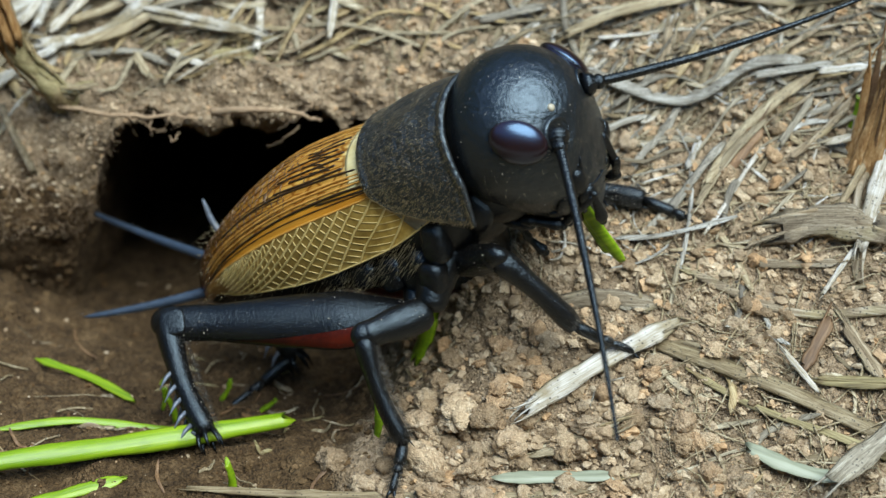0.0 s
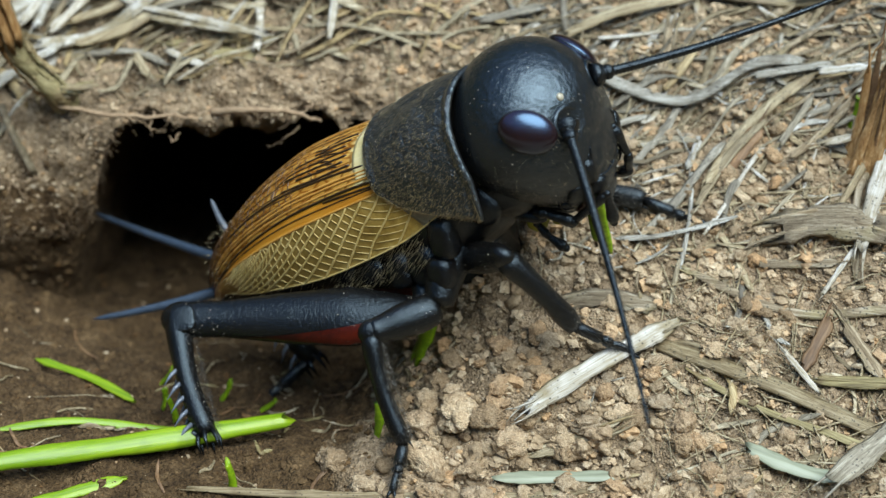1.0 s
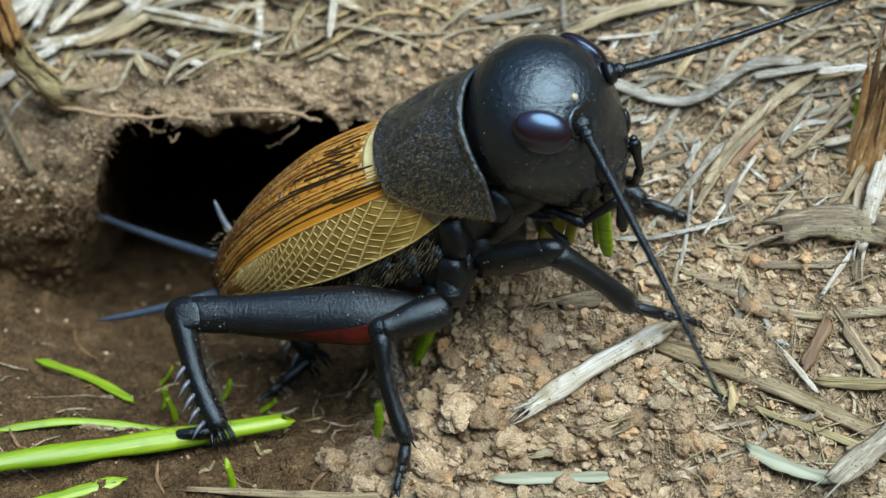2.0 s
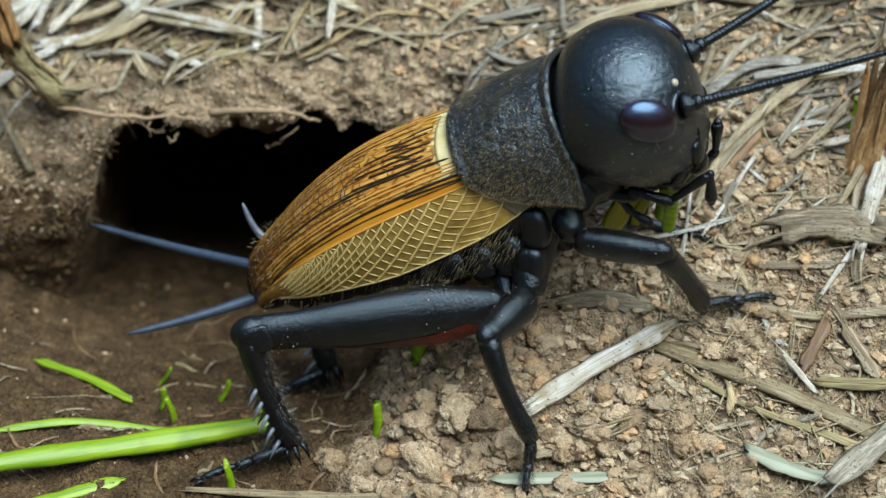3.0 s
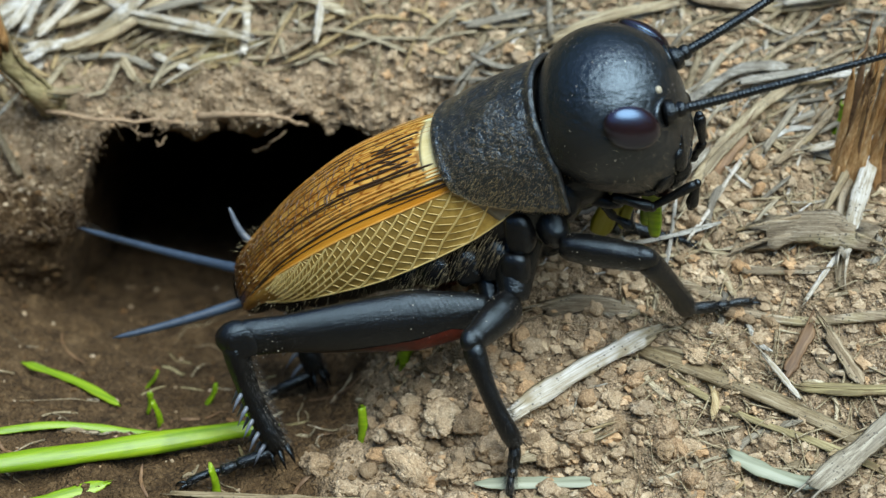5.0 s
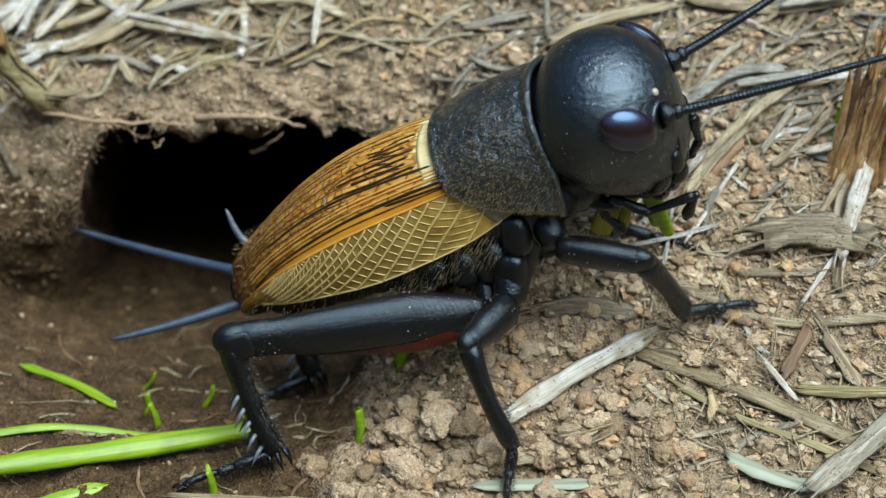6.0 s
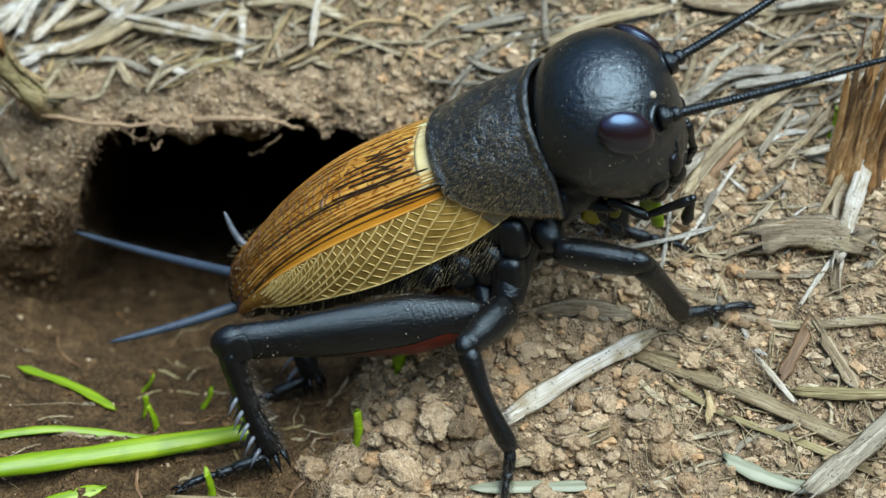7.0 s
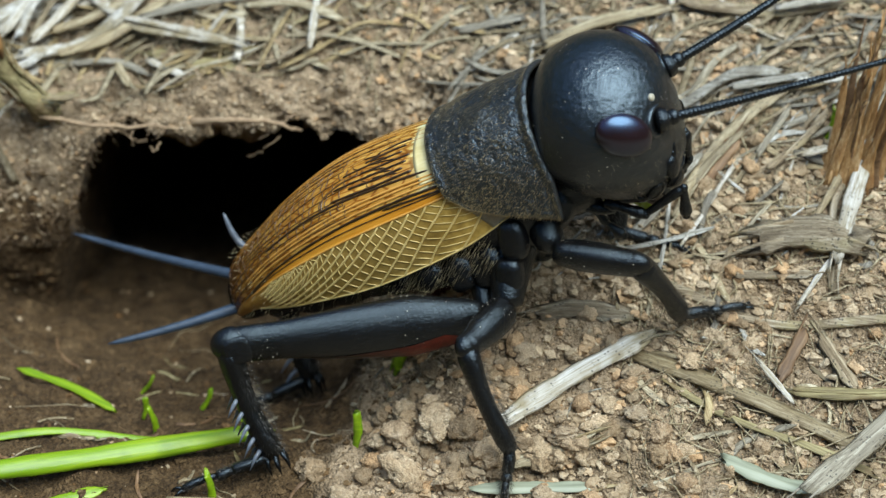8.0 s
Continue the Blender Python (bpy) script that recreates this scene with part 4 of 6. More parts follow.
PEBBLES = random.Random(17)
for x, y, r in ((-4.7, -14.9, 0.85), (-0.6, -16.0, 0.95), (0.6, -14.2, 0.95), (1.9, -14.6, 0.8), (2.9, -15.7, 0.75), (-1.0, -14.0, 0.9), (1.2, -16.4, 0.7), (3.6, -14.9, 0.6), (10.2, -15.6, 0.6), (9.4, -14.7, 0.55), (11.1, -16.4, 0.55), (8.2, -15.2, 0.5), (12.7, -11.4, 0.6), (12.6, -4.6, 0.55), (14.9, -3.9, 0.5), (1.6, -18.2, 0.9)):
    clod(x, y, r, PEBBLES)
for _ in range(16):
    clod(PEBBLES.uniform(-5.5, 1.5), PEBBLES.uniform(-18.0, -14.2), PEBBLES.uniform(0.2, 0.6), PEBBLES)
for _ in range(150):
    x = PEBBLES.gauss(4.5, 5.0)
    y = PEBBLES.uniform(-19, -11)
    if x > -3:
        clod(x, y, PEBBLES.uniform(0.26, 0.6), PEBBLES)
for _ in range(90):
    clod(PEBBLES.uniform(3, 22), PEBBLES.uniform(-12, 3), PEBBLES.uniform(0.22, 0.5), PEBBLES, "rounded tan soil crumb among straw", "clods among the straw")
for _ in range(10):
    clod(PEBBLES.uniform(-22, -3), PEBBLES.uniform(4.6, 7.5), PEBBLES.uniform(0.2, 0.4), PEBBLES, "tan soil crumb on the bank's edge", "clods on the bank")


# ---- the cricket (its space: x forward, y to its left, z up, origin inside the pronotum) ----
cricket = tagged(new("cricket"), "black field cricket with amber wings eating grass before its burrow", "cricket")


def hairs(points, normals, length, lean, r, seed):
    """Many tiny hairs, three-sided."""
    rng = np.random.default_rng(seed)
    v, f = [], []
    for p, n in zip(points, normals):
        n = unit(n)
        t = unit(np.cross(n, (0.3, 0.2, 0.9)) + 1e-6)
        b = np.cross(n, t)
        tip = p + (n + np.asarray(lean) + rng.uniform(-0.3, 0.3, 3)) * length * rng.uniform(0.6, 1.2)
        k = len(v)
        v += [p + t * r, p - t * 0.5 * r + b * 0.87 * r, p - t * 0.5 * r - b * 0.87 * r, tip]
        f += [[k, k + 1, k + 3], [k + 1, k + 2, k + 3], [k + 2, k, k + 3]]
    return np.array(v), f


def grid_faces(m, n, wrap=False):
    return [[j * n + i, j * n + (i + 1) % n, (j + 1) * n + (i + 1) % n, (j + 1) * n + i] for j in range(m - 1) for i in range(n if wrap else n - 1)]


# Head.
def head_point(th, ph):
    """th from the crown down, ph round from the front."""
    d = np.array((math.sin(th) * math.cos(ph), math.sin(th) * math.sin(ph), math.cos(th)))
    r = np.array((3.2, 3.5, 3.5))
    p = d * r
    low = max(0.0, -d[2])
    p[1] *= 1 - 0.30 * low ** 1.5
    p[2] *= 1 + 0.04 * low
    p[0] += 1.15 * low ** 1.1
    if p[0] > 2.6:
        p[0] = 2.6 + (p[0] - 2.6) * 0.85
    if p[0] < -1.9:
        p[0] = -1.9 + (p[0] + 1.9) * 0.72
    # cheek crease below the eye and the pit round each antenna
    for s in (-1, 1):
        q = p - np.array((2.75, 1.58 * s, 1.15))
        p = p - d * 0.22 * math.exp(-(q @ q) / 0.30)
    # fine creases on the lower face
    crease = min(1.0, 1.6 * low) * max(0.0, d[0] + 0.35)
    if crease > 0:
        q = Vector(p)
        p = p - d * crease * (0.16 * abs(noise.noise(q * 0.9 + Vector((3, 1, 0)))) + 0.10 * abs(noise.noise(q * 2.1)) + 0.04 * noise.noise(q * 4.5))
    return p * 1.06


nv, nu = 96, 132
hv = [head_point(math.pi * j / nv, 2 * math.pi * i / nu) for j in range(nv + 1) for i in range(nu)]
head = part("head", (np.array(hv), grid_faces(nv + 1, nu, True)), HEADM, cricket, "large glossy black domed head")
def on_head(x, y, z):
    """The head's surface in the direction (x, y, z), and its outward normal."""
    def at(v):
        v = unit(v)
        return head_point(math.acos(v[2]), math.atan2(v[1], v[0]))
    d = unit((x, y, z))
    e = unit(np.cross(d, (0, 0, 1)))
    g = np.cross(e, d)
    p = at(d)
    nn = unit(np.cross(at(d + 0.06 * e) - at(d - 0.06 * e), at(d + 0.06 * g) - at(d - 0.06 * g)))
    return p, nn if nn @ d > 0 else -nn


def axes(nn, fwd):
    """Columns: along fwd within the surface, across it, outward."""
    f = unit(np.asarray(fwd, float) - nn * (np.asarray(fwd) @ nn))
    return np.stack([f, np.cross(nn, f), nn], 1)


for s in (-1, 1):
    p, nn = on_head(1.63, 2.93 * s, 1.64)
    part("eye", ball(p - 0.06 * nn, (1.24, 0.90, 0.50), 36, 24, axes(nn, (0.95, 0.30 * s, -0.16))), EYE, head, "smooth dark reddish-brown compound eye")
    part("eye_rim", moved(tube([(1.20 * math.cos(a), 0.88 * math.sin(a), 0) for a in np.linspace(0, 2 * math.pi, 33)], [0.04] * 33, 6, cap=False), np.vstack([np.hstack([axes(nn, (0.95, 0.30 * s, -0.16)), (p - 0.02 * nn)[:, None]]), [0, 0, 0, 1]])), HEADM, head)
    p, nn = on_head(3.13, 1.80 * s, 1.33)
    part("antenna_socket", moved(tube([(0.58 * math.cos(a), 0.66 * math.sin(a), 0) for a in np.linspace(0, 2 * math.pi, 29)], [0.13] * 29, 8, cap=False), np.vstack([np.hstack([axes(nn, (0, 0, 1)), (p + 0.03 * nn)[:, None]]), [0, 0, 0, 1]])), HEADM, head, "raised black rim round the antenna base")
    p, nn = on_head(2.51, 1.16 * s, 2.0)
    if s < 0:
        part("ocellus", ball(p, (0.17, 0.17, 0.1), 14, 8, axes(nn, (0, 0, 1))), OCELLUS, head, "small pale ocellus")
# Mouthparts.
part("clypeus", ball((2.5, 0, -2.1), (0.75, 1.5, 0.9), 24, 14), HEADM, head)
part("labrum", ball((2.45, 0, -3.1), (0.5, 1.2, 0.95), 24, 14), HEADM, head, "rounded black upper lip")
for s in (-1, 1):
    part("mandible", tube(spline([(1.6, 1.2 * s, -2.7), (1.9, 1.1 * s, -3.4), (2.0, 0.6 * s, -3.9), (1.9, 0.15 * s, -4.05)], 10), [0.55, 0.55, 0.5, 0.45, 0.42, 0.38, 0.32, 0.25, 0.16, 0.08], 10), MANDIBLE, head, "dark red-brown mandible")
    for q, r in (((2.2, 1.35 * s, -0.95), (0.62, 0.42, 0.26)), ((2.0, 1.2 * s, -1.9), (0.6, 0.5, 0.34)), ((1.3, 1.75 * s, -1.75), (0.75, 0.55, 0.26)), ((0.5, 1.7 * s, -2.5), (0.7, 0.45, 0.24))):
        p, nn = on_head(*q)
        part("cheek", ball(p - 0.02 * nn, r, 20, 14, axes(nn, (0.2, 0, -1))), BLACK, head)
for z0, w in ((-1.55, 1.55), (-2.75, 1.3)):
    part("suture", tube(spline([on_head(2.3, y * w, z0 + 0.2 * abs(y))[0] * (1.0 if z0 > -2 else 0.97) for y in (-1, -0.5, 0, 0.5, 1)], 20), [0.05] * 20, 6), HEADM, head)
for s in (-1, 1):
    part("cheek_ridge", tube(spline([(2.2, 2.1 * s, -0.5), (2.45, 1.95 * s, -1.5), (2.3, 1.7 * s, -2.6)], 12), [0.05, 0.09, 0.11, 0.12, 0.12, 0.12, 0.12, 0.11, 0.1, 0.09, 0.07, 0.04], 8), BLACK, head)
part("labium", ball((0.6, 0, -3.75), (1.2, 1.2, 0.55), 18, 10), BLACK, head)
for s in (-1, 1):
    # pale-edged rim along the lower back of the head, and the jaw's joint below the cheek
    part("head_rim", tube(spline([on_head(-2.4, 2.7 * s, -0.4)[0], on_head(-2.0, 2.3 * s, -2.3)[0], on_head(-0.6, 1.7 * s, -3.2)[0], on_head(0.9, 1.7 * s, -3.0)[0]], 24), [0.05] * 4 + [0.085] * 16 + [0.06] * 4, 8), HEADM, head)
    part("maxilla", tube(spline([(-1.2, 1.7 * s, -3.0), (-0.5, 1.75 * s, -3.45), (0.3, 1.6 * s, -3.7)], 10), [0.2, 0.3, 0.34, 0.34, 0.32, 0.3, 0.3, 0.28, 0.24, 0.15], 12), BLACK, head, "black jointed base of the feeler")
    for j in range(3):
        a0, a1 = on_head(2.6, (1.0 + 0.25 * j) * s, -0.2 - 0.2 * j)[0], on_head(2.4, (1.5 + 0.12 * j) * s, -1.9 - 0.15 * j)[0]
        m_ = on_head(2.5, (1.35 + 0.2 * j) * s, -1.0 - 0.2 * j)[0]
        part("face_ridge", tube(spline([a0, m_, a1], 14), [0.02, 0.05, 0.075] + [0.085] * 8 + [0.075, 0.05, 0.02], 8), BLACK, head)
pts, nrm = [], []
HR = np.random.default_rng(3)
for _ in range(500):
    th, ph = HR.uniform(1.3, 2.5), HR.uniform(0, 6.28)
    p = head_point(th, ph)
    pts.append(p), nrm.append(unit(p))
tagged(part("hair", hairs(pts, nrm, 0.06, (1.0, 0, -0.9), 0.004, 1), HAIR, head, "short pale hairs"), kind="stuff")
specks = []
for _ in range(260):
    p = head_point(HR.uniform(0.2, 2.4), HR.uniform(0, 6.28))
    specks.append(ball(p, [0.006 + 0.02 * HR.random() ** 4] * 3, 5, 3))
tagged(part("dust", join(*specks), DUST, head, "pale soil grains"), kind="stuff")


def palp(ctrl, radii, name):
    """A jointed palp: swollen at the joints, club at the end; points in the head's space."""
    geos = []
    c = [np.array(q, float) for q in ctrl]
    for i in range(len(c) - 1):
        r = radii[i]
        p = c[i] + (c[i + 1] - c[i]) * np.linspace(0, 1, 8)[:, None]
        k = np.array([0.75, 0.85, 0.9, 0.95, 1.0, 1.08, 1.1, 0.8])
        if i == len(c) - 2:
            k = np.array([0.7, 0.8, 0.9, 1.0, 1.15, 1.35, 1.4, 0.9])
        geos.append(tube(p, r * k, 10))
        geos.append(ball(c[i + 1], [r * 0.95] * 3, 10, 6))
    return join(*geos)


# each palp is built at its root and turned there
PALPS = {}
for s in (-1, 1):
    PALPS["max", s] = part("maxillary_palp", palp([(-0.5, 0, 0.2), (0, 0, 0), (1.14, 0, -0.57), (3.1, -0.2 * s, 0.52), (2.78, -0.3 * s, -1.0)] if s < 0 else [(-0.3, 0, 0), (1.4, -0.3, -0.9), (2.6, -0.8, -0.6), (3.1, -1.0, 0.3), (3.15, -1.0, 1.9)], [0.25, 0.24, 0.2, 0.2], "p"), BLACK, head, "black jointed feeler beside the mouth")
    PALPS["lab", s] = part("labial_palp", palp([(0.1, 0, 0.3), (-0.25, 0, -0.6), (0.0, 0, -1.25), (0.62, 0, -2.0)], [0.2, 0.19, 0.19], "p"), BLACK, head, "short black jointed feeler below the mouth")
PALP_ROOT = {("max", s): (0.4 if s < 0 else 0.4, 1.85 * s, -3.3) for s in (-1, 1)} | {("lab", s): (-0.5, 0.9 * s, -3.9) for s in (-1, 1)}


# Antennae: long, ringed, slightly curved along their own x axis.
def antenna_geo(length, bend, sag):
    n = 256
    t = np.linspace(0, 1, n)
    p = np.stack([length * t, bend * t * t, sag * t * t], 1)
    r = (0.225 - 0.15 * t) * np.take((0.86, 1.06, 1.06), np.arange(n) % 3)
    r[:18] = np.interp(np.arange(18), (0, 2, 5, 9, 10, 12, 15, 17), (0.36, 0.52, 0.54, 0.44, 0.28, 0.34, 0.33, 0.25))
    return tube(p, r, 9)


ANTENNA = {s: part("antenna", antenna_geo(14.5, 0.9 * s, 1.0), BLACK, head, "long ringed black antenna") for s in (-1, 1)}
ANT_ROOT = {s: Vector(on_head(3.13, 1.80 * s, 1.33)[0]) for s in (-1, 1)}

# Neck and pronotum.
part("neck", tube([(1.0, 0, -0.1), (2.4, 0, -0.05), (3.4, 0, 0.1)], [2.6, 2.6, 2.3], 28), BLACK, cricket)


def pron_point(u, a):
    """u 0 behind to 1 in front; a -1 (its right lower edge) to 1."""
    x = -2.35 + 4.95 * u + 0.25 * math.cos(a * math.pi) * (u - 0.5)
    rim = 0.10 * math.exp(-((u - 0.03) / 0.03) ** 2) + 0.14 * math.exp(-((u - 0.97) / 0.03) ** 2) - 0.05 * math.exp(-((u - 0.9) / 0.04) ** 2)
    top = 2.95 + 0.22 * math.sin(math.pi * u) + rim + 0.05 * u
    w = 3.42 + 0.16 * math.sin(math.pi * u) + rim
    ang = a * 2.18
    sgn = 1 if ang > 0 else -1
    t = abs(ang)
    y = sgn * w * (math.sin(min(t, 1.6)) ** 0.92 if t < 1.6 else 1.0 - 0.10 * (t - 1.6))
    z = top * math.cos(t) if t < 1.2 else top * math.cos(1.2) - (t - 1.2) * (3.5 - 1.65 * (1 - u) ** 1.3)
    if t > 1.2:
        z -= 0.5 * (t - 1.2) * u
        # rounded lower corners
        edge = max(0.0, (t - 1.75) / 0.43)
        x += (0.55 * (1 - u) ** 3 - 0.45 * u ** 5) * edge
    y *= 1 - 0.02 * u
    # shallow prints on the disc
    for px, py, d in ((0.3, 1.2, 0.2), (0.3, -1.2, 0.2), (-0.9, 2.0, 0.14), (-0.9, -2.0, 0.14), (1.3, 2.3, 0.12), (1.3, -2.3, 0.12)):
        z -= d * math.exp(-((x - px) ** 2 / 0.5 + (y - py) ** 2 / 0.35)) if t < 1.3 else 0
    return np.array((x, y, z))


m, n = 40, 72
outer = np.array([pron_point(j / (m - 1), -1 + 2 * i / (n - 1)) for j in range(m) for i in range(n)])
inner = outer * (1, 0.955, 0.955)
f = grid_faces(m, n)
k = len(outer)
fi = [[q + k for q in reversed(g)] for g in f]
rimf = []
for i in range(n - 1):
    rimf += [[i + 1, i, k + i, k + i + 1], [(m - 1) * n + i, (m - 1) * n + i + 1, k + (m - 1) * n + i + 1, k + (m - 1) * n + i]]
for j in range(m - 1):
    rimf += [[j * n, (j + 1) * n, k + (j + 1) * n, k + j * n], [(j + 1) * n + n - 1, j * n + n - 1, k + j * n + n - 1, k + (j + 1) * n + n - 1]]
pronotum = part("pronotum", (np.concatenate([outer, inner]), f + fi + rimf), PRON, cricket, "matt black saddle-shaped neck shield with fine hairs")
pts, nrm = [], []
for _ in range(4200):
    u, a = HR.uniform(0.01, 0.99), HR.uniform(-1, 1)
    p = pron_point(u, a)
    pts.append(p), nrm.append(unit((0, p[1], p[2] + 0.3)))
tagged(part("hair", hairs(pts, nrm, 0.075, (-1.6, 0, -0.5), 0.0055, 2), HAIR, pronotum, "short golden hairs"), kind="stuff")
pts, nrm = [], []
for _ in range(2800):
    u, a = HR.uniform(0.01, 0.99), HR.choice((-1, 1)) * (1 - 0.55 * HR.random() ** 1.7)
    p = pron_point(u, a)
    pts.append(p), nrm.append(unit((0, p[1], p[2] + 0.3)))
tagged(part("hair", hairs(pts, nrm, 0.09, (-1.5, 0, -0.6), 0.006, 12), HAIR, pronotum, "golden hairs along the lower sides"), kind="stuff")

grains = []
for _ in range(260):
    p = pron_point(HR.uniform(0.02, 0.98), HR.uniform(-1, 1))
    grains.append(ball(p, [0.008 + 0.022 * HR.random() ** 2.5] * 3, 5, 3))
tagged(part("dust", join(*grains), DUST, pronotum, "pale soil grains"), kind="stuff")

# Wings (forewings folded over the back).
WTOP = spline([(0, 2.55), (0.18, 2.85), (0.4, 2.9), (0.62, 2.35), (0.82, 1.4), (0.93, 0.75), (0.98, 0.15), (1.0, -0.7)], 101)
WFOLD = spline([(0, 0.55), (0.2, 0.7), (0.45, 0.68), (0.7, 0.15), (0.88, -0.7), (1.0, -1.5)], 101)
WWIDE = spline([(0, 2.95), (0.15, 3.2), (0.4, 3.35), (0.62, 3.15), (0.8, 2.65), (0.92, 2.0), (0.98, 1.4), (1.0, 0.7)], 101)
WLOW = spline([(0, -1.65), (0.1, -2.3), (0.25, -2.4), (0.42, -2.35), (0.6, -2.05), (0.75, -1.75), (0.88, -1.45), (1.0, -1.75)], 101)


def along(tab, s):
    return float(np.interp(s, tab[:, 0], tab[:, 1]))


def wing_point(s, t, side=-1, lift=0.0):
    """s from root to tip; t 0 at the midline, 1 at the fold, 2 at the lower edge."""
    x = -1.75 - 13.75 * s
    zt, zf, w, zl = along(WTOP, s), along(WFOLD, s), along(WWIDE, s), along(WLOW, s)
    zl = min(zl, zf - 0.02)
    if t <= 1:
        a = t * math.pi / 2
        y = w * math.sin(a) ** 0.9 if t > 0 else 0
        z = zf + (zt - zf) * math.cos(a) ** 0.85 if t < 1 else zf
        nn = unit((0, math.sin(a) * 0.9, math.cos(a) + 0.15))
        y = y - 0.45 * (1 - t)
    else:
        b = t - 1
        y = w + 0.10 * math.sin(b * math.pi) - 0.25 * b * b
        z = zf + (zl - zf) * b
        nn = np.array((0, 1.0, 0.05))
        # front lower lobe reaches forward
        x += 2.3 * b ** 0.8 * max(0, 1 - s / 0.16) ** 1.3
    p = np.array((x, y, z)) + np.array((nn[0], nn[1], nn[2])) * lift
    p[1] *= side
    return p


def sheet(side, t0, t1, ns, nt, thick, s0=0.0, s1=1.0, extra=0.0):
    top = [wing_point(s0 + (s1 - s0) * j / (ns - 1), t0 + (t1 - t0) * i / (nt - 1), side, extra) for j in range(ns) for i in range(nt)]
    bot = [wing_point(s0 + (s1 - s0) * j / (ns - 1), t0 + (t1 - t0) * i / (nt - 1), side, extra - thick) for j in range(ns) for i in range(nt)]
    k = len(top)
    f = grid_faces(ns, nt)
    out = f + [[q + k for q in reversed(g)] for g in f]
    for j in range(ns - 1):
        out += [[j * nt, (j + 1) * nt, k + (j + 1) * nt, k + j * nt], [j * nt + nt - 1, (j + 1) * nt + nt - 1, k + (j + 1) * nt + nt - 1, k + j * nt + nt - 1]]
    for i in range(nt - 1):
        out += [[i, i + 1, k + i + 1, k + i], [(ns - 1) * nt + i, (ns - 1) * nt + i + 1, k + (ns - 1) * nt + i + 1, k + (ns - 1) * nt + i]]
    return np.array(top + bot), out


def vein(path, side, r, n=5, steps=14, flat=0.7):
    """A raised vein along (s, t) points on the wing."""
    q = spline(path, steps)
    q[:, 0] = np.clip(q[:, 0], 0.0, 1.0)
    p = [wing_point(a, b, side, 0.02 if r < 0.045 else 0.2 * r) for a, b in q]
    k = np.minimum(1, 0.35 + 3.5 * np.sin(np.linspace(0.02, math.pi - 0.02, len(p)))) * (1 + 0.12 * np.sin(np.arange(len(p)) * 1.7))
    return tube(p, r * k, n)


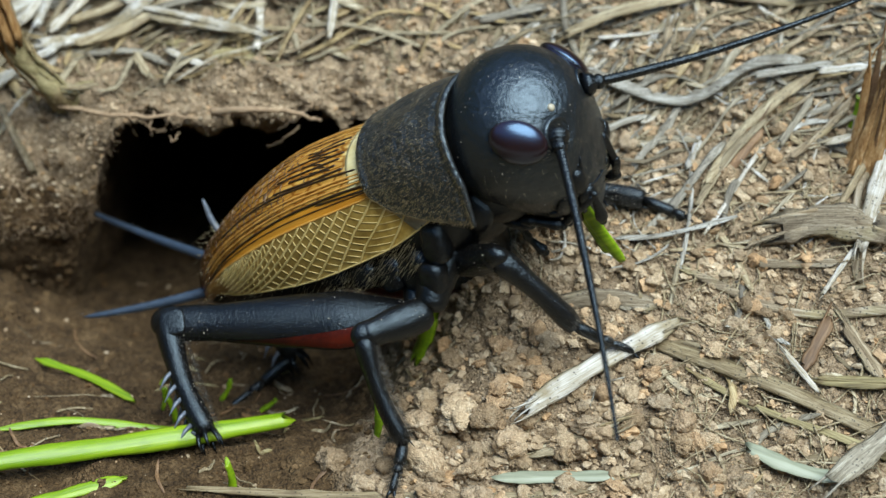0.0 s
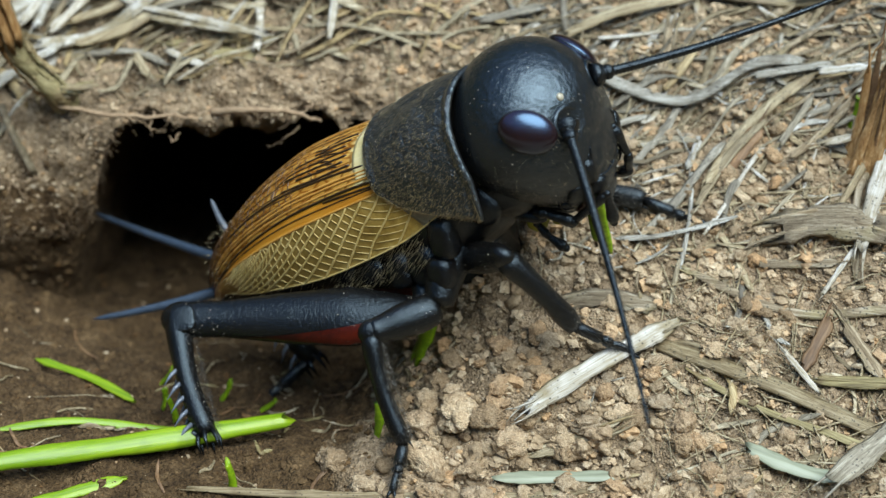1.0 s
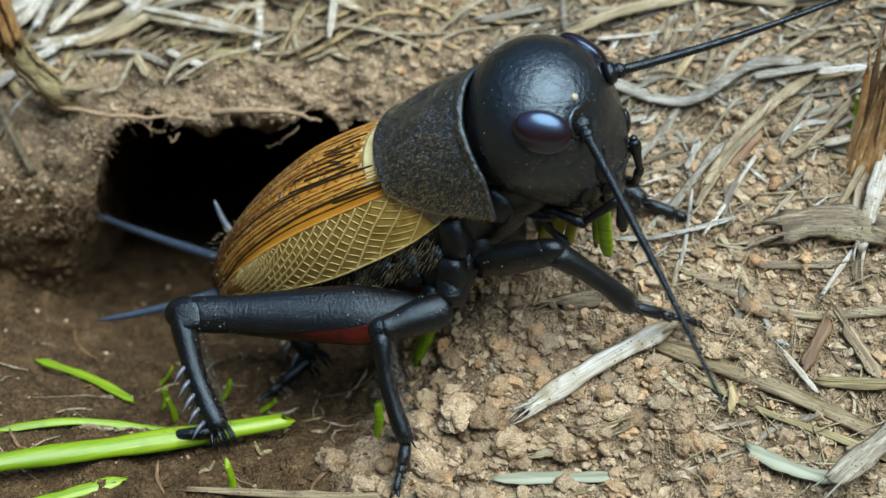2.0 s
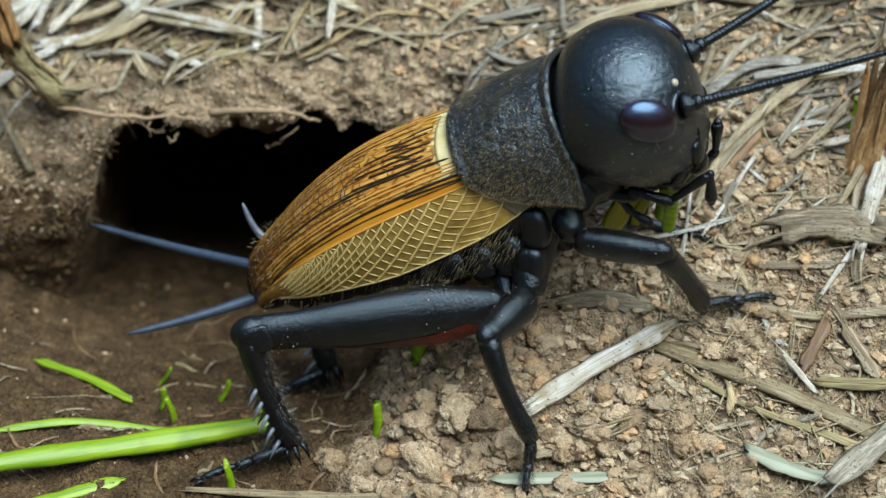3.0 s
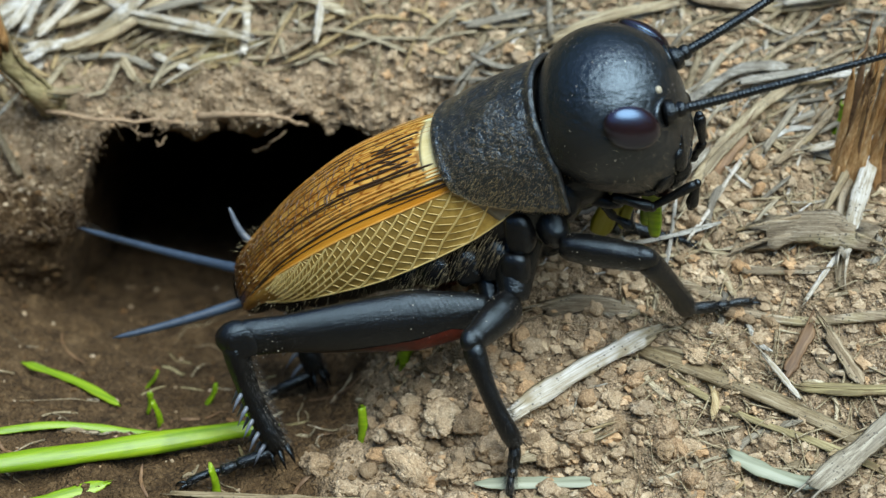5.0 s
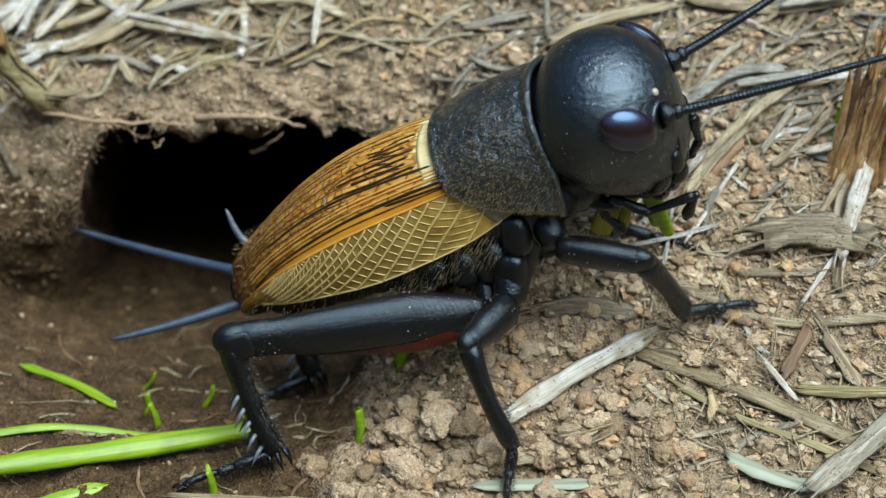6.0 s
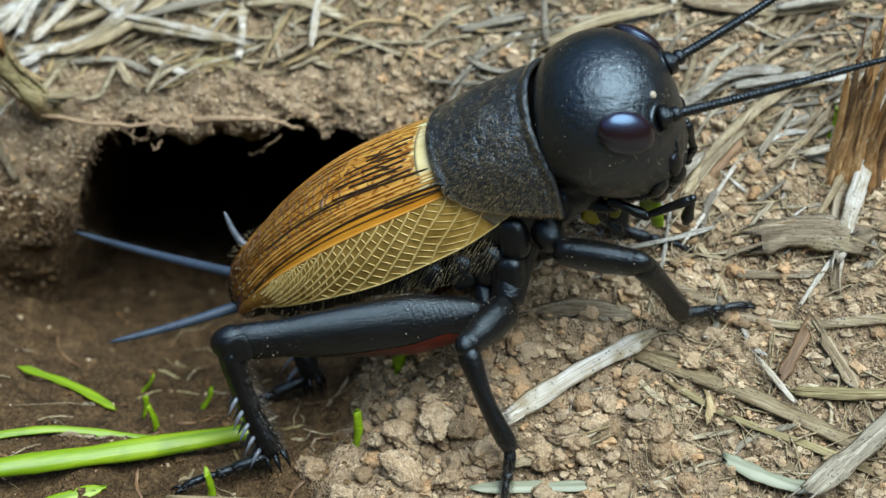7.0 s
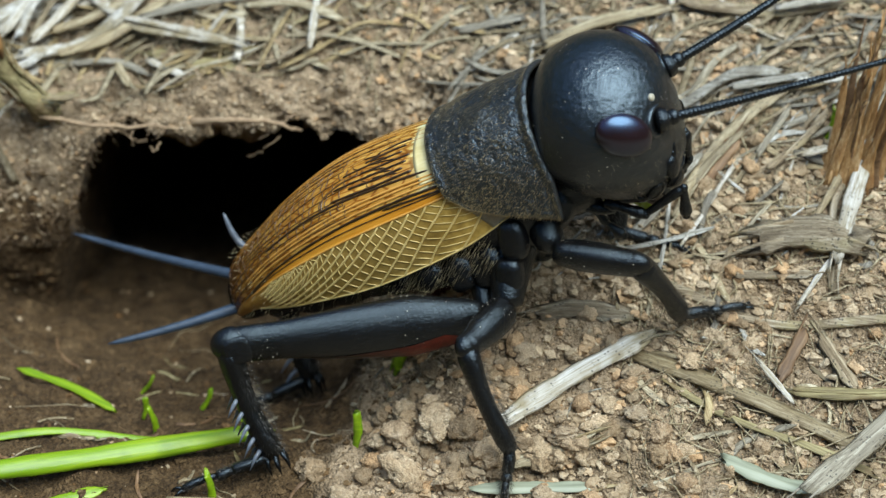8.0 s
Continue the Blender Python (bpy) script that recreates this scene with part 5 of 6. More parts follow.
for side in (-1, 1):
    wing = part("forewing", sheet(side, 0.0, 1.0, 72, 26, 0.05, extra=0.0), DORSAL, cricket, "amber forewing with dark veins and a net-veined side")
    part("side_field", sheet(side, 1.0, 2.0, 72, 12, 0.04, s1=0.985), LATERAL, wing, "translucent olive side of the wing")
    part("side_band", sheet(side, 1.01, 1.20, 60, 5, 0.02, s0=0.0, s1=0.9, extra=0.008), BAND, wing, "orange band under the wing's fold")
    part("cream_margin", sheet(side, 0.12, 0.93, 8, 24, 0.02, s0=0.02, s1=0.10, extra=0.03), MARGIN, wing, "pale cream front edge")
    part("wing_lobe", sheet(side, 1.25, 2.02, 8, 10, 0.03, s0=0.0, s1=0.055, extra=0.03), MEMBRANE, wing, "greyish clear front lobe")
    # main dark veins along the fold and on the back
    dark = [vein([(0.02, 1.10), (0.2, 1.085), (0.45, 1.08), (0.7, 1.09), (0.85, 1.12)], side, 0.028, steps=40),
            vein([(0.0, 1.0), (0.2, 0.99), (0.45, 1.0), (0.7, 1.02), (0.9, 1.08)], side, 0.06, steps=40),
            vein([(0.02, 1.12), (0.08, 1.06), (0.25, 1.02)], side, 0.055, steps=16),
            vein([(0.06, 0.80), (0.2, 0.785), (0.4, 0.76), (0.55, 0.745), (0.72, 0.75)], side, 0.058, steps=36)]
    for i in range(7):
        a, t0 = 0.112 + 0.014 * ((i * 2) % 3), 0.735 - 0.072 * i
        e = (0.30, 0.20, 0.27, 0.18, 0.22, 0.15, 0.12)[i]
        dark.append(vein([(a, t0), (a + 0.5 * e, t0 + 0.012), (a + e, t0 - 0.02 + 0.012 * i)], side, 0.058 - 0.003 * i, steps=18))
    for i in range(6):
        t0, s1 = 0.70 - 0.06 * i, 0.16 + 0.02 * (i % 3)
        dark.append(vein([(s1, t0), (s1 + 0.05, t0 - 0.035), (s1 + 0.09, t0 - 0.05)], side, 0.032, steps=8))
    for i in range(12):
        t0, s1 = 0.80 - 0.05 * i, 0.17 + 0.017 * ((i * 5) % 9)
        dark.append(vein([(s1, t0), (s1 + 0.015, t0 - 0.03), (s1 + 0.012, t0 - 0.065)], side, 0.02, steps=6))
    dark.append(vein([(0.30, 0.53), (0.38, 0.55), (0.44, 0.63), (0.45, 0.755)], side, 0.05, steps=16))
    VR = random.Random(4 + side)

    def net_line(i, q):
        """Across-wing place of the i-th long vein of the rear net."""
        return 0.16 + 0.088 * i + 0.03 * math.sin(5 * q + i) + 0.035 * (q - 0.5) * (4 - i)

    for i in range(10):
        q0 = 0.34 + 0.03 * VR.random() if i > 1 else 0.14 + 0.05 * VR.random()
        dark.append(vein([(q, net_line(i, q)) for q in np.linspace(q0, 0.985, 10)], side, 0.024, steps=40))
    for i in range(9):
        q = 0.34 + 0.03 * VR.random()
        while q < 0.97:
            e = VR.uniform(-0.012, 0.02)
            dark.append(vein([(q, net_line(i, q)), (q + 0.6 * e + 0.004, 0.5 * (net_line(i, q) + net_line(i + 1, q + e))), (q + e, net_line(i + 1, q + e))], side, 0.025, steps=5))
            q += VR.uniform(0.022, 0.05)
    for g in dark[:17]:
        part("dark_vein", g, DARKV, wing, "raised black-brown vein")
    tagged(part("cross_vein", join(*dark[17:]), BROWNV, wing, "fine dark cross veins"), kind="stuff")
    amber = []
    for i in range(5):
        t0 = 0.06 + 0.07 * i
        amber.append(vein([(0.05, t0), (0.3, t0 + 0.015), (0.6, t0 + 0.01), (0.97, t0)], side, 0.02, steps=36))
    for t0, r in ((0.90, 0.045), (0.86, 0.05), (0.95, 0.05), (1.19, 0.05)):
        amber.append(vein([(0.03, t0), (0.3, t0), (0.6, t0 + 0.01), (0.86, t0)], side, r, steps=36))
    for g in amber:
        part("amber_vein", g, AMBERV, wing, "golden raised vein")
    # ladder net on the side
    ribs = []
    for i in range(16):
        s0 = -0.05 + 0.056 * i
        ln = 0.13 + 0.27 * min(1.0, (i + 1) / 7)
        ribs.append([(s0 + ln * q ** 1.15, 1.19 + 0.83 * q) for q in np.linspace(0, 1, 9) if s0 + ln * q < 0.86])
    for r in ribs:
        if len(r) > 2:
            part("net_vein", vein(r, side, 0.05, steps=26), CREAM, wing, "cream rib of the side net")
    net = []
    for a, b in zip(ribs, ribs[1:]):
        if min(len(a), len(b)) < 3:
            continue
        la, lb = np.array(a), np.array(b)
        for q in np.linspace(0.14, 0.98, 11):
            ia, ib = q * (len(la) - 1), q * (len(lb) - 1)
            p0 = [np.interp(ia, range(len(la)), la[:, c]) for c in (0, 1)]
            p1 = [np.interp(max(0, ib - 1.15), range(len(lb)), lb[:, c]) for c in (0, 1)]
            net.append(vein([p0, p1], side, 0.022, steps=4))
    net.append(vein([(0.02, 2.0), (0.2, 2.0), (0.4, 2.0), (0.6, 2.0), (0.8, 2.0), (0.86, 1.9)], side, 0.045, steps=40))
    tagged(part("cross_vein", join(*net), CREAM, wing, "cream cross veins of the side net"), kind="stuff")

# Abdomen of overlapping rings, thorax and leg bases.
ab = []
for i in range(9):
    x0 = -0.6 - 1.62 * i
    r = (2.4, 2.9, 3.1, 3.1, 3.0, 2.8, 2.55, 2.1, 1.5)[i]
    zc = -1.25 + 0.02 * i
    xs_ = np.linspace(0.15, -1.75, 7)
    kk = np.array((0.90, 0.97, 1.0, 1.0, 1.0, 0.98, 0.93))
    ab.append(tube([(x0 + q, 0, zc) for q in xs_], r * kk, 30, 0.80))
abdomen = part("abdomen", ball((-14.9, 0, -1.1), (1.0, 1.3, 1.0), 20, 12), BLACK, cricket, "dull black ringed belly")
for g in ab:
    part("belly_ring", g, BLACK, abdomen)
pts, nrm = [], []
for _ in range(1500):
    a, x = HR.uniform(0, 6.28), HR.uniform(-14, -0.5)
    p = np.array((x, 2.95 * math.cos(a), -1 + 2.4 * math.sin(a)))
    pts.append(p), nrm.append((0, math.cos(a), math.sin(a)))
tagged(part("hair", hairs(pts, nrm, 0.3, (-0.6, 0, -0.3), 0.009, 5), HAIR, abdomen, "short pale hairs"), kind="stuff")
tagged(part("hair", hairs([np.array((HR.uniform(-7.2, -1.5), -2.75, HR.uniform(-3.6, -1.9))) for _ in range(500)], [(0, -1, -0.2)] * 500, 0.28, (-1.2, 0, -0.7), 0.006, 15), HAIR, abdomen, "golden hair tufts"), kind="stuff")
thorax = part("thorax", join(ball((-1.2, 0, -1.9), (3.6, 2.85, 2.35), 30, 18), ball((2.0, 0, -1.8), (2.0, 2.2, 1.8), 24, 14)), BLACK, cricket, "black underside of the chest")
for s in (-1, 1):
    for x, y, z, rx, ry, rz in ((1.35, 1.9, -2.3, 0.9, 0.5, 1.0), (-0.75, 2.0, -2.0, 0.9, 0.45, 1.3), (-2.3, 2.15, -2.4, 0.75, 0.35, 1.1), (-3.8, 2.35, -3.3, 0.75, 0.45, 0.8), (-5.3, 2.45, -2.95, 0.85, 0.4, 0.75), (-6.7, 2.45, -2.6, 0.85, 0.4, 0.7), (-2.3, 2.3, -3.5, 0.7, 0.5, 0.8)):
        part("side_plate", ball((x, y * s, z), (rx, ry, rz), 18, 12), BLACK, thorax)


def cercus_geo(L):
    t = np.linspace(0, 1, 20)
    p = np.stack([L * t, 0 * t, 0.5 * t * t], 1)
    body_ = tube(p, 0.17 * (1 - t) ** 0.8 + 0.09 * np.minimum(1, (1 - t) * 12) + 0.015, 10)
    pts = [(L * q, 0, 0.5 * q * q) for q in HR.uniform(0.02, 1, 260)]
    nr = [(0, math.cos(a), math.sin(a)) for a in HR.uniform(0, 6.28, 260)]
    return body_, hairs([np.array(p) + 0.15 * np.array(n) for p, n in zip(pts, nr)], nr, 0.4, (0.8, 0, 0), 0.005, 6)


def aim(ob, origin, way, zaxis=(0, 0, 1)):
    """Sets a part in its thing's space with x along way (millimetres)."""
    x = unit(way)
    z = np.asarray(zaxis, float)
    z = unit(z - x * (z @ x))
    y = np.cross(z, x)
    ob.matrix_basis = Matrix(((x[0], y[0], z[0], origin[0] * MM), (x[1], y[1], z[1], origin[1] * MM), (x[2], y[2], z[2], origin[2] * MM), (0, 0, 0, 1)))
    return ob


for s, o, w in ((-1, (-14.6, -0.9, -1.3), (-5.81, -3.25, 1.11)), (1, (-14.6, 0.9, -1.0), (-8.75, 1.07, 5.2))):
    L = float(np.linalg.norm(w))
    g, h = cercus_geo(L)
    c = aim(part("cercus", g, CERCUS, cricket, "long bluish-black tail feeler"), o, w)
    tagged(part("hair", h, HAIR_DARK, c, "fine hairs"), kind="stuff")


part("hind_wing_tip", tube(spline([(-13.6, 0.6, -0.4), (-14.5, 0.6, 1.2), (-14.45, 0.6, 2.7)], 12), [0.17] * 6 + [0.16, 0.15, 0.13, 0.11, 0.08, 0.03], 8, 1.0, (0, 1, 0)), SPINE, cricket, "pale grey tip of the folded hind wing")


# Legs: each segment is built along its own x axis from joint to joint.
def femur_geo(L, w0, w1, w2, deep, n=22):
    t = np.linspace(0, 1, n)
    r = np.interp(t, (0, 0.08, 0.3, 0.55, 0.8, 0.95, 1.0), (w0 * 0.7, w0, w1, 0.5 * (w1 + w2) + 0.04, w2 * 0.98, w2 * 0.96, w2 * 0.7))
    p = np.stack([L * t, 0 * t, 0.0 * t], 1)
    return tube(p, r, 20, deep, (0, 1, 0))


def tibia_geo(L, w, n=18):
    t = np.linspace(0, 1, n)
    r = w * np.interp(t, (0, 0.06, 0.15, 0.35, 0.6, 0.88, 1), (0.75, 1.12, 1.1, 0.92, 0.86, 0.98, 0.8))
    return tube(np.stack([L * t, 0 * t, 0.045 * L * np.sin(math.pi * t)], 1), r, 14, 0.9)


def tarsus_geo(L, w):
    a = tube([(0, 0, 0), (L * 0.15, 0, 0), (L * 0.42, 0, 0), (L * 0.46, 0, 0)], [w * 0.7, w, w * 1.0, w * 0.6], 10)
    b = tube([(L * 0.44, 0, 0), (L * 0.5, 0, 0), (L * 0.60, 0, -0.02), (L * 0.63, 0, 0)], [w * 0.6, w * 0.85, w * 0.95, w * 0.5], 10)
    c = tube(spline([(L * 0.61, 0, 0), (L * 0.75, 0, 0.1 * L * 0.3), (L * 0.92, 0, 0.02 * L), (L, 0, -0.03 * L)], 8), [w * 0.5, w * 0.6, w * 0.6, w * 0.65, w * 0.65, w * 0.65, w * 0.6, w * 0.4], 10)
    return join(a, b, c)


LEGS = {}
HIP = {"hind": (-3.6, 2.6, -5.66), "mid": (-2.33, 3.1, -5.46), "fore": (0.6, 2.5, -4.1)}
SIZE = {"hind": (11.2, 5.4, 4.3), "mid": (3.15, 4.9, 2.2), "fore": (3.6, 4.7, 3.2)}
WIDTH = {"hind": ((0.95, 1.36, 0.86), 0.60, 0.27), "mid": ((0.72, 0.80, 0.62), 0.46, 0.27), "fore": ((0.66, 0.76, 0.70), 0.52, 0.27)}
for s in (-1, 1):
    for leg in ("hind", "mid", "fore"):
        lf, lt, la = SIZE[leg]
        (w0, w1, w2), wt, wa = WIDTH[leg]
        fe = part(leg + "_femur", femur_geo(lf, w0, w1, w2, 0.62 if leg == "hind" else 0.85), BLACK, cricket, "swollen glossy black jumping thigh with red underside" if leg == "hind" else "")
        part("knee", ball((lf - 0.15, 0, 0.05), (w2 * 1.1, w2 * 0.72, w2 * 0.9), 16, 10), BLACK, fe)
        if leg == "hind":
            for e in (-1, 1):
                part("knee_lobe", moved(plate((0.62, 0.16, 0.62)), Matrix.Translation((lf - 0.35, 0.50 * e, -0.12)) @ Matrix.Rotation(radians(12), 4, "Y")), BLACK, fe, "rounded black lobe beside the knee")
            # red stripe along the lower edge: the side of the thigh that faces the ground
            t = np.linspace(0.05, 0.76, 18)
            r = np.interp(t, (0, 0.08, 0.3, 0.55, 0.8), (w0 * 0.7, w0, w1, 0.5 * (w1 + w2) + 0.04, w2 * 0.98))
            cen = np.stack([lf * t, 0 * t, 0.0 * t], 1)
            strip = []
            for j in range(18):
                ww = min(1.0, j / 3) * (1 - j / 17)
                for i in range(9):
                    a = -0.80 - 0.45 * (j / 17) ** 1.5 - s * 0.62 * ww * (i / 8 - 0.5) * 2
                    strip.append(cen[j] + np.array((0, math.cos(a) * r[j] * 0.62, math.sin(a) * r[j])) * 1.015)
            part("red_stripe", (np.array(strip), grid_faces(18, 9)), RED, fe, "dark red stripe under the thigh")
            ridges = []
            for j in range(24):
                q = 0.05 + 0.021 * j
                line = []
                for e in np.linspace(0, 1, 6):
                    qq = q + 0.035 * e
                    rr = float(np.interp(qq, (0, 0.08, 0.3, 0.75), (w0 * 0.7, w0, w1, w2)))
                    a = 0.15 + 0.95 * e
                    a = a if s < 0 else math.pi - a
                    line.append((lf * qq, math.cos(a) * rr * 0.62, math.sin(a) * rr))
                ridges.append(tube(line, [0.006, 0.014, 0.02, 0.02, 0.014, 0.006], 5))
            tagged(part("ridge", join(*ridges), BLACK, fe, "rows of scaly ridges on the thigh"), kind="stuff")
        ti = part(leg + "_tibia", tibia_geo(lt, wt), BLACK, cricket)
        if leg == "hind":
            for j in range(5):
                for e in (-1, 1):
                    x = lt * (0.42 + 0.12 * j)
                    part("spine", tube([(x, 0.3 * e, 0.45), (x + 0.2, 0.45 * e, 0.78), (x + 0.62, 0.55 * e, 1.2)], [0.11, 0.095, 0.015], 6), SPINE, ti, "sharp grey spine")
            for j in range(6):
                a = 1.05 * j
                part("spur", tube([(lt - 0.1, 0.35 * math.cos(a), 0.35 * math.sin(a)), (lt + 0.35, 0.55 * math.cos(a), 0.5 * math.sin(a)), (lt + 0.85, 0.5 * math.cos(a), 0.5 * math.sin(a))], [0.13, 0.1, 0.015], 6), BLACK, ti)
        else:
            for j in range(3 if leg == "fore" else 0):
                a = -1.2 + 0.5 * j
                x = lt * (0.62 + 0.1 * j)
                part("spur", tube([(x, 0.4 * math.cos(a), 0.4 * math.sin(a)), (x + 0.35, 0.75 * math.cos(a), 0.8 * math.sin(a))], [0.08, 0.012], 5), BLACK, ti)
            for j in range(4):
                a = 0.8 + 1.57 * j
                part("spur", tube([(lt - 0.15, 0.25 * math.cos(a), 0.25 * math.sin(a)), (lt + 0.3, 0.42 * math.cos(a), 0.42 * math.sin(a))], [0.06, 0.012], 5), BLACK, ti)
        ta = part(leg + "_tarsus", tarsus_geo(la, wa), BLACK, cricket)
        for e in (-1, 1):
            part("claw", tube(spline([(la - 0.1, 0.05 * e, 0), (la + 0.2, 0.16 * e, 0.05), (la + 0.42, 0.2 * e, -0.15)], 6), [0.09, 0.085, 0.07, 0.055, 0.035, 0.01], 6), BLACK, ta)
        for ob, L, r, cnt in ((fe, lf, w1 * 0.9, 500 if leg != "hind" else 1500), (ti, lt, wt * 0.85, 1300), (ta, la, wa * 0.85, 350)):
            deep = 0.62 if (leg == "hind" and ob is fe) else 0.85
            xs_, an = HR.uniform(0.05, 0.98, cnt), HR.uniform(0, 6.28, cnt)
            rr = np.interp(xs_, (0, 0.08, 0.3, 0.75, 0.93, 1.0), (w0 * 0.7, w0, w1, w2, w2 * 1.15, w2 * 0.7)) if ob is fe else np.full(cnt, r)
            pp = [np.array((L * q, math.cos(a) * k * deep, math.sin(a) * k )) for q, a, k in zip(xs_, an, rr)]
            tagged(part("hair", hairs(pp, [(0, math.cos(a), math.sin(a)) for a in an], 0.12 if ob is fe else 0.26, (1.0, 0, 0), 0.005 if ob is fe else 0.008, 7), HAIR_DARK, ob, "short stiff hairs"), kind="stuff")
            grains = [ball(pp[i], [0.009 + 0.026 * HR.random() ** 2.5] * 3, 5, 3) for i in range(0, cnt, 9)]
            tagged(part("dust", join(*grains), DUST, ob, "pale soil grains"), kind="stuff")
        LEGS[leg, s] = (fe, ti, ta)

# Leg bases from the chest to each hip.
for s in (-1, 1):
    for leg, (x0, y0, z0) in (("hind", (-3.4, 1.4, -4.0)), ("mid", (-1.6, 1.4, -3.6))):
        hx, hy, hz = HIP[leg]
        a, b = np.array((x0, y0 * s, z0)), np.array((hx, hy * s, hz))
        c = spline([a, 0.5 * (a + b) + (0, 0.12 * s, 0), b], 12)
        part(leg + "_coxa", tube(c, np.append(np.linspace(1.5, 0.86, 11), 0.4) * {"hind": 0.45, "mid": 0.74}[leg], 14), BLACK, thorax, "black leg base")
    # plates that lap over the middle leg's base, and the ring that joins them to the thigh
    for c, r, tilt in (((-0.75, 2.55, -2.9), (0.62, 0.55, 0.92), 18), ((-1.65, 2.6, -4.25), (0.62, 0.62, 0.80), 24), ((-2.15, 2.7, -5.1), (0.60, 0.60, 0.42), 30), ((-2.75, 2.2, -3.7), (0.62, 0.5, 0.85), 10), ((-3.9, 2.3, -3.5), (0.62, 0.5, 0.75), 0)):
        part("leg_plate", moved(plate(r), Matrix.Translation((c[0], c[1] * s, c[2])) @ Matrix.Rotation(radians(tilt), 4, "Y")), BLACK, thorax, "black overlapping plate above the leg")
COXA_BASE = {s: (0.05, 0.58 * s, -1.44) for s in (-1, 1)}
COXA = {s: part("fore_coxa", tube([(q, 0, 0) for q in np.linspace(0, 3.3, 12)], np.array([0.8, 1.0, 1.05, 1.0, 0.95, 0.9, 0.9, 0.92, 0.9, 0.85, 0.75, 0.4]) * 0.8, 12), BLACK, cricket, "black base of the fore leg") for s in (-1, 1)}

# The grass being eaten.
fragment = tagged(new("grass_fragment", make_mesh("grass_fragment", join(tube(spline([(0, 0, 0.7), (0.05, 0.05, -0.9), (0.25, 0.0, -2.5)], 14), [0.33] * 10 + [0.31, 0.28, 0.24, 0.18], 8, 0.35, (0, 1, 0)), tube(spline([(-0.35, 0.1, 0.7), (-0.3, 0.1, -0.8), (-0.25, 0.05, -1.9)], 12), [0.26] * 9 + [0.24, 0.22, 0.18], 8, 0.35, (0.3, 1, 0))), GREEN)),
                  "piece of green grass held in the cricket's mouth", "grass")
fragment2 = tagged(new("grass_fragment", make_mesh("grass_fragment", join(tube(spline([(0, 0, 0.7), (-0.05, 0.1, -0.7), (-0.1, 0.0, -2.2)], 12), [0.5] * 8 + [0.52, 0.5, 0.46, 0.36], 8, 0.28, (0, 1, 0)), tube(spline([(0.75, 0.1, 0.5), (0.7, 0.1, -0.6), (0.8, 0.0, -1.5)], 10), [0.24] * 8 + [0.22, 0.15], 8, 0.35, (0, 1, 0))), YELLOW_GREEN)),
                   "short yellowish-green grass piece held in the cricket's mouth", "grass")


# ---- everything that moves ----
def turn(az, el, roll):
    """Axes of a thing that faces az (0 along x, anticlockwise), nose up by el, leaning by roll, in degrees."""
    a, e, r = radians(az), radians(el), radians(roll)
    F = Vector((math.cos(e) * math.cos(a), math.cos(e) * math.sin(a), math.sin(e)))
    L = Vector((-math.sin(a), math.cos(a), 0))
    U = F.cross(L)
    L2 = L * math.cos(r) + U * math.sin(r)
    U2 = F.cross(L2)
    return Matrix(((F.x, L2.x, U2.x), (F.y, L2.y, U2.y), (F.z, L2.z, U2.z)))


def keyed(rows, t):
    """Values between rows (t, ...), eased."""
    if t <= rows[0][0]:
        return np.array(rows[0][1:], float)
    for a, b in zip(rows, rows[1:]):
        if t <= b[0]:
            u = (t - a[0]) / (b[0] - a[0])
            u = u * u * (3 - 2 * u)
            return np.array(a[1:], float) * (1 - u) + np.array(b[1:], float) * u
    return np.array(rows[-1][1:], float)


def frame4(origin, x, zref):
    x = Vector(x).normalized()
    z = Vector(zref)
    z = (z - x * z.dot(x)).normalized()
    y = z.cross(x)
    return Matrix(((x.x, y.x, z.x, origin[0] * MM), (x.y, y.y, z.y, origin[1] * MM), (x.z, y.z, z.z, origin[2] * MM), (0, 0, 0, 1)))


def rigid(pos, rot3):
    m = rot3.to_4x4()
    m.translation = Vector(pos) * MM
    return m


# body: t, place (mm), heading, pitch, lean
BODY = [(0.0, 0.27, -8.11, 10.51, -24.3, 36.2, -11.2), (0.5, 0.38, -8.11, 10.65, -24.3, 36.6, -11.2), (0.95, 0.57, -8.19, 10.83, -24.3, 37.2, -11.2), (1.8, 0.57, -8.19, 10.83, -24.3, 37.2, -11.2),
        (2.7, 3.98, -8.25, 11.51, -10.9, 32.85, -13.0), (8.0, 3.96, -8.25, 11.49, -10.9, 32.85, -13.0)]
# head: t, place in the body's space, heading, pitch, lean in the world
HEAD = [(0.0, 3.44, 0.61, -0.29, -23.2, 14.2, 7.4),
        (0.45, 3.44, 0.61, -0.34, -22.8, 12.2, 7.6),
        (0.9, 3.62, 0.61, -0.29, -23.1, 16.1, 6.5),
        (1.3, 3.62, 0.61, -0.29, -23.0, 15.0, 6.7),
        (1.5, 3.62, 0.61, -0.29, -23.4, 14.3, 6.9),
        (1.8, 3.62, 0.61, -0.29, -23.1, 14.9, 6.6),
        (2.7, 4.48, -0.39, -0.11, -9.7, 9.8, 10.5),
        (3.3, 4.45, -0.39, -0.13, -10.0, 9.6, 10.5),
        (4.0, 4.45, -0.39, -0.13, -9.9, 9.1, 10.5),
        (6.0, 4.45, -0.39, -0.13, -9.9, 9.4, 10.5),
        (7.2, 4.45, -0.39, -0.13, -9.7, 9.4, 10.5),
        (7.6, 4.45, -0.39, -0.13, -9.9, 8.4, 10.5),
        (8.0, 4.45, -0.39, -0.13, -10.7, 8.8, 10.5)]
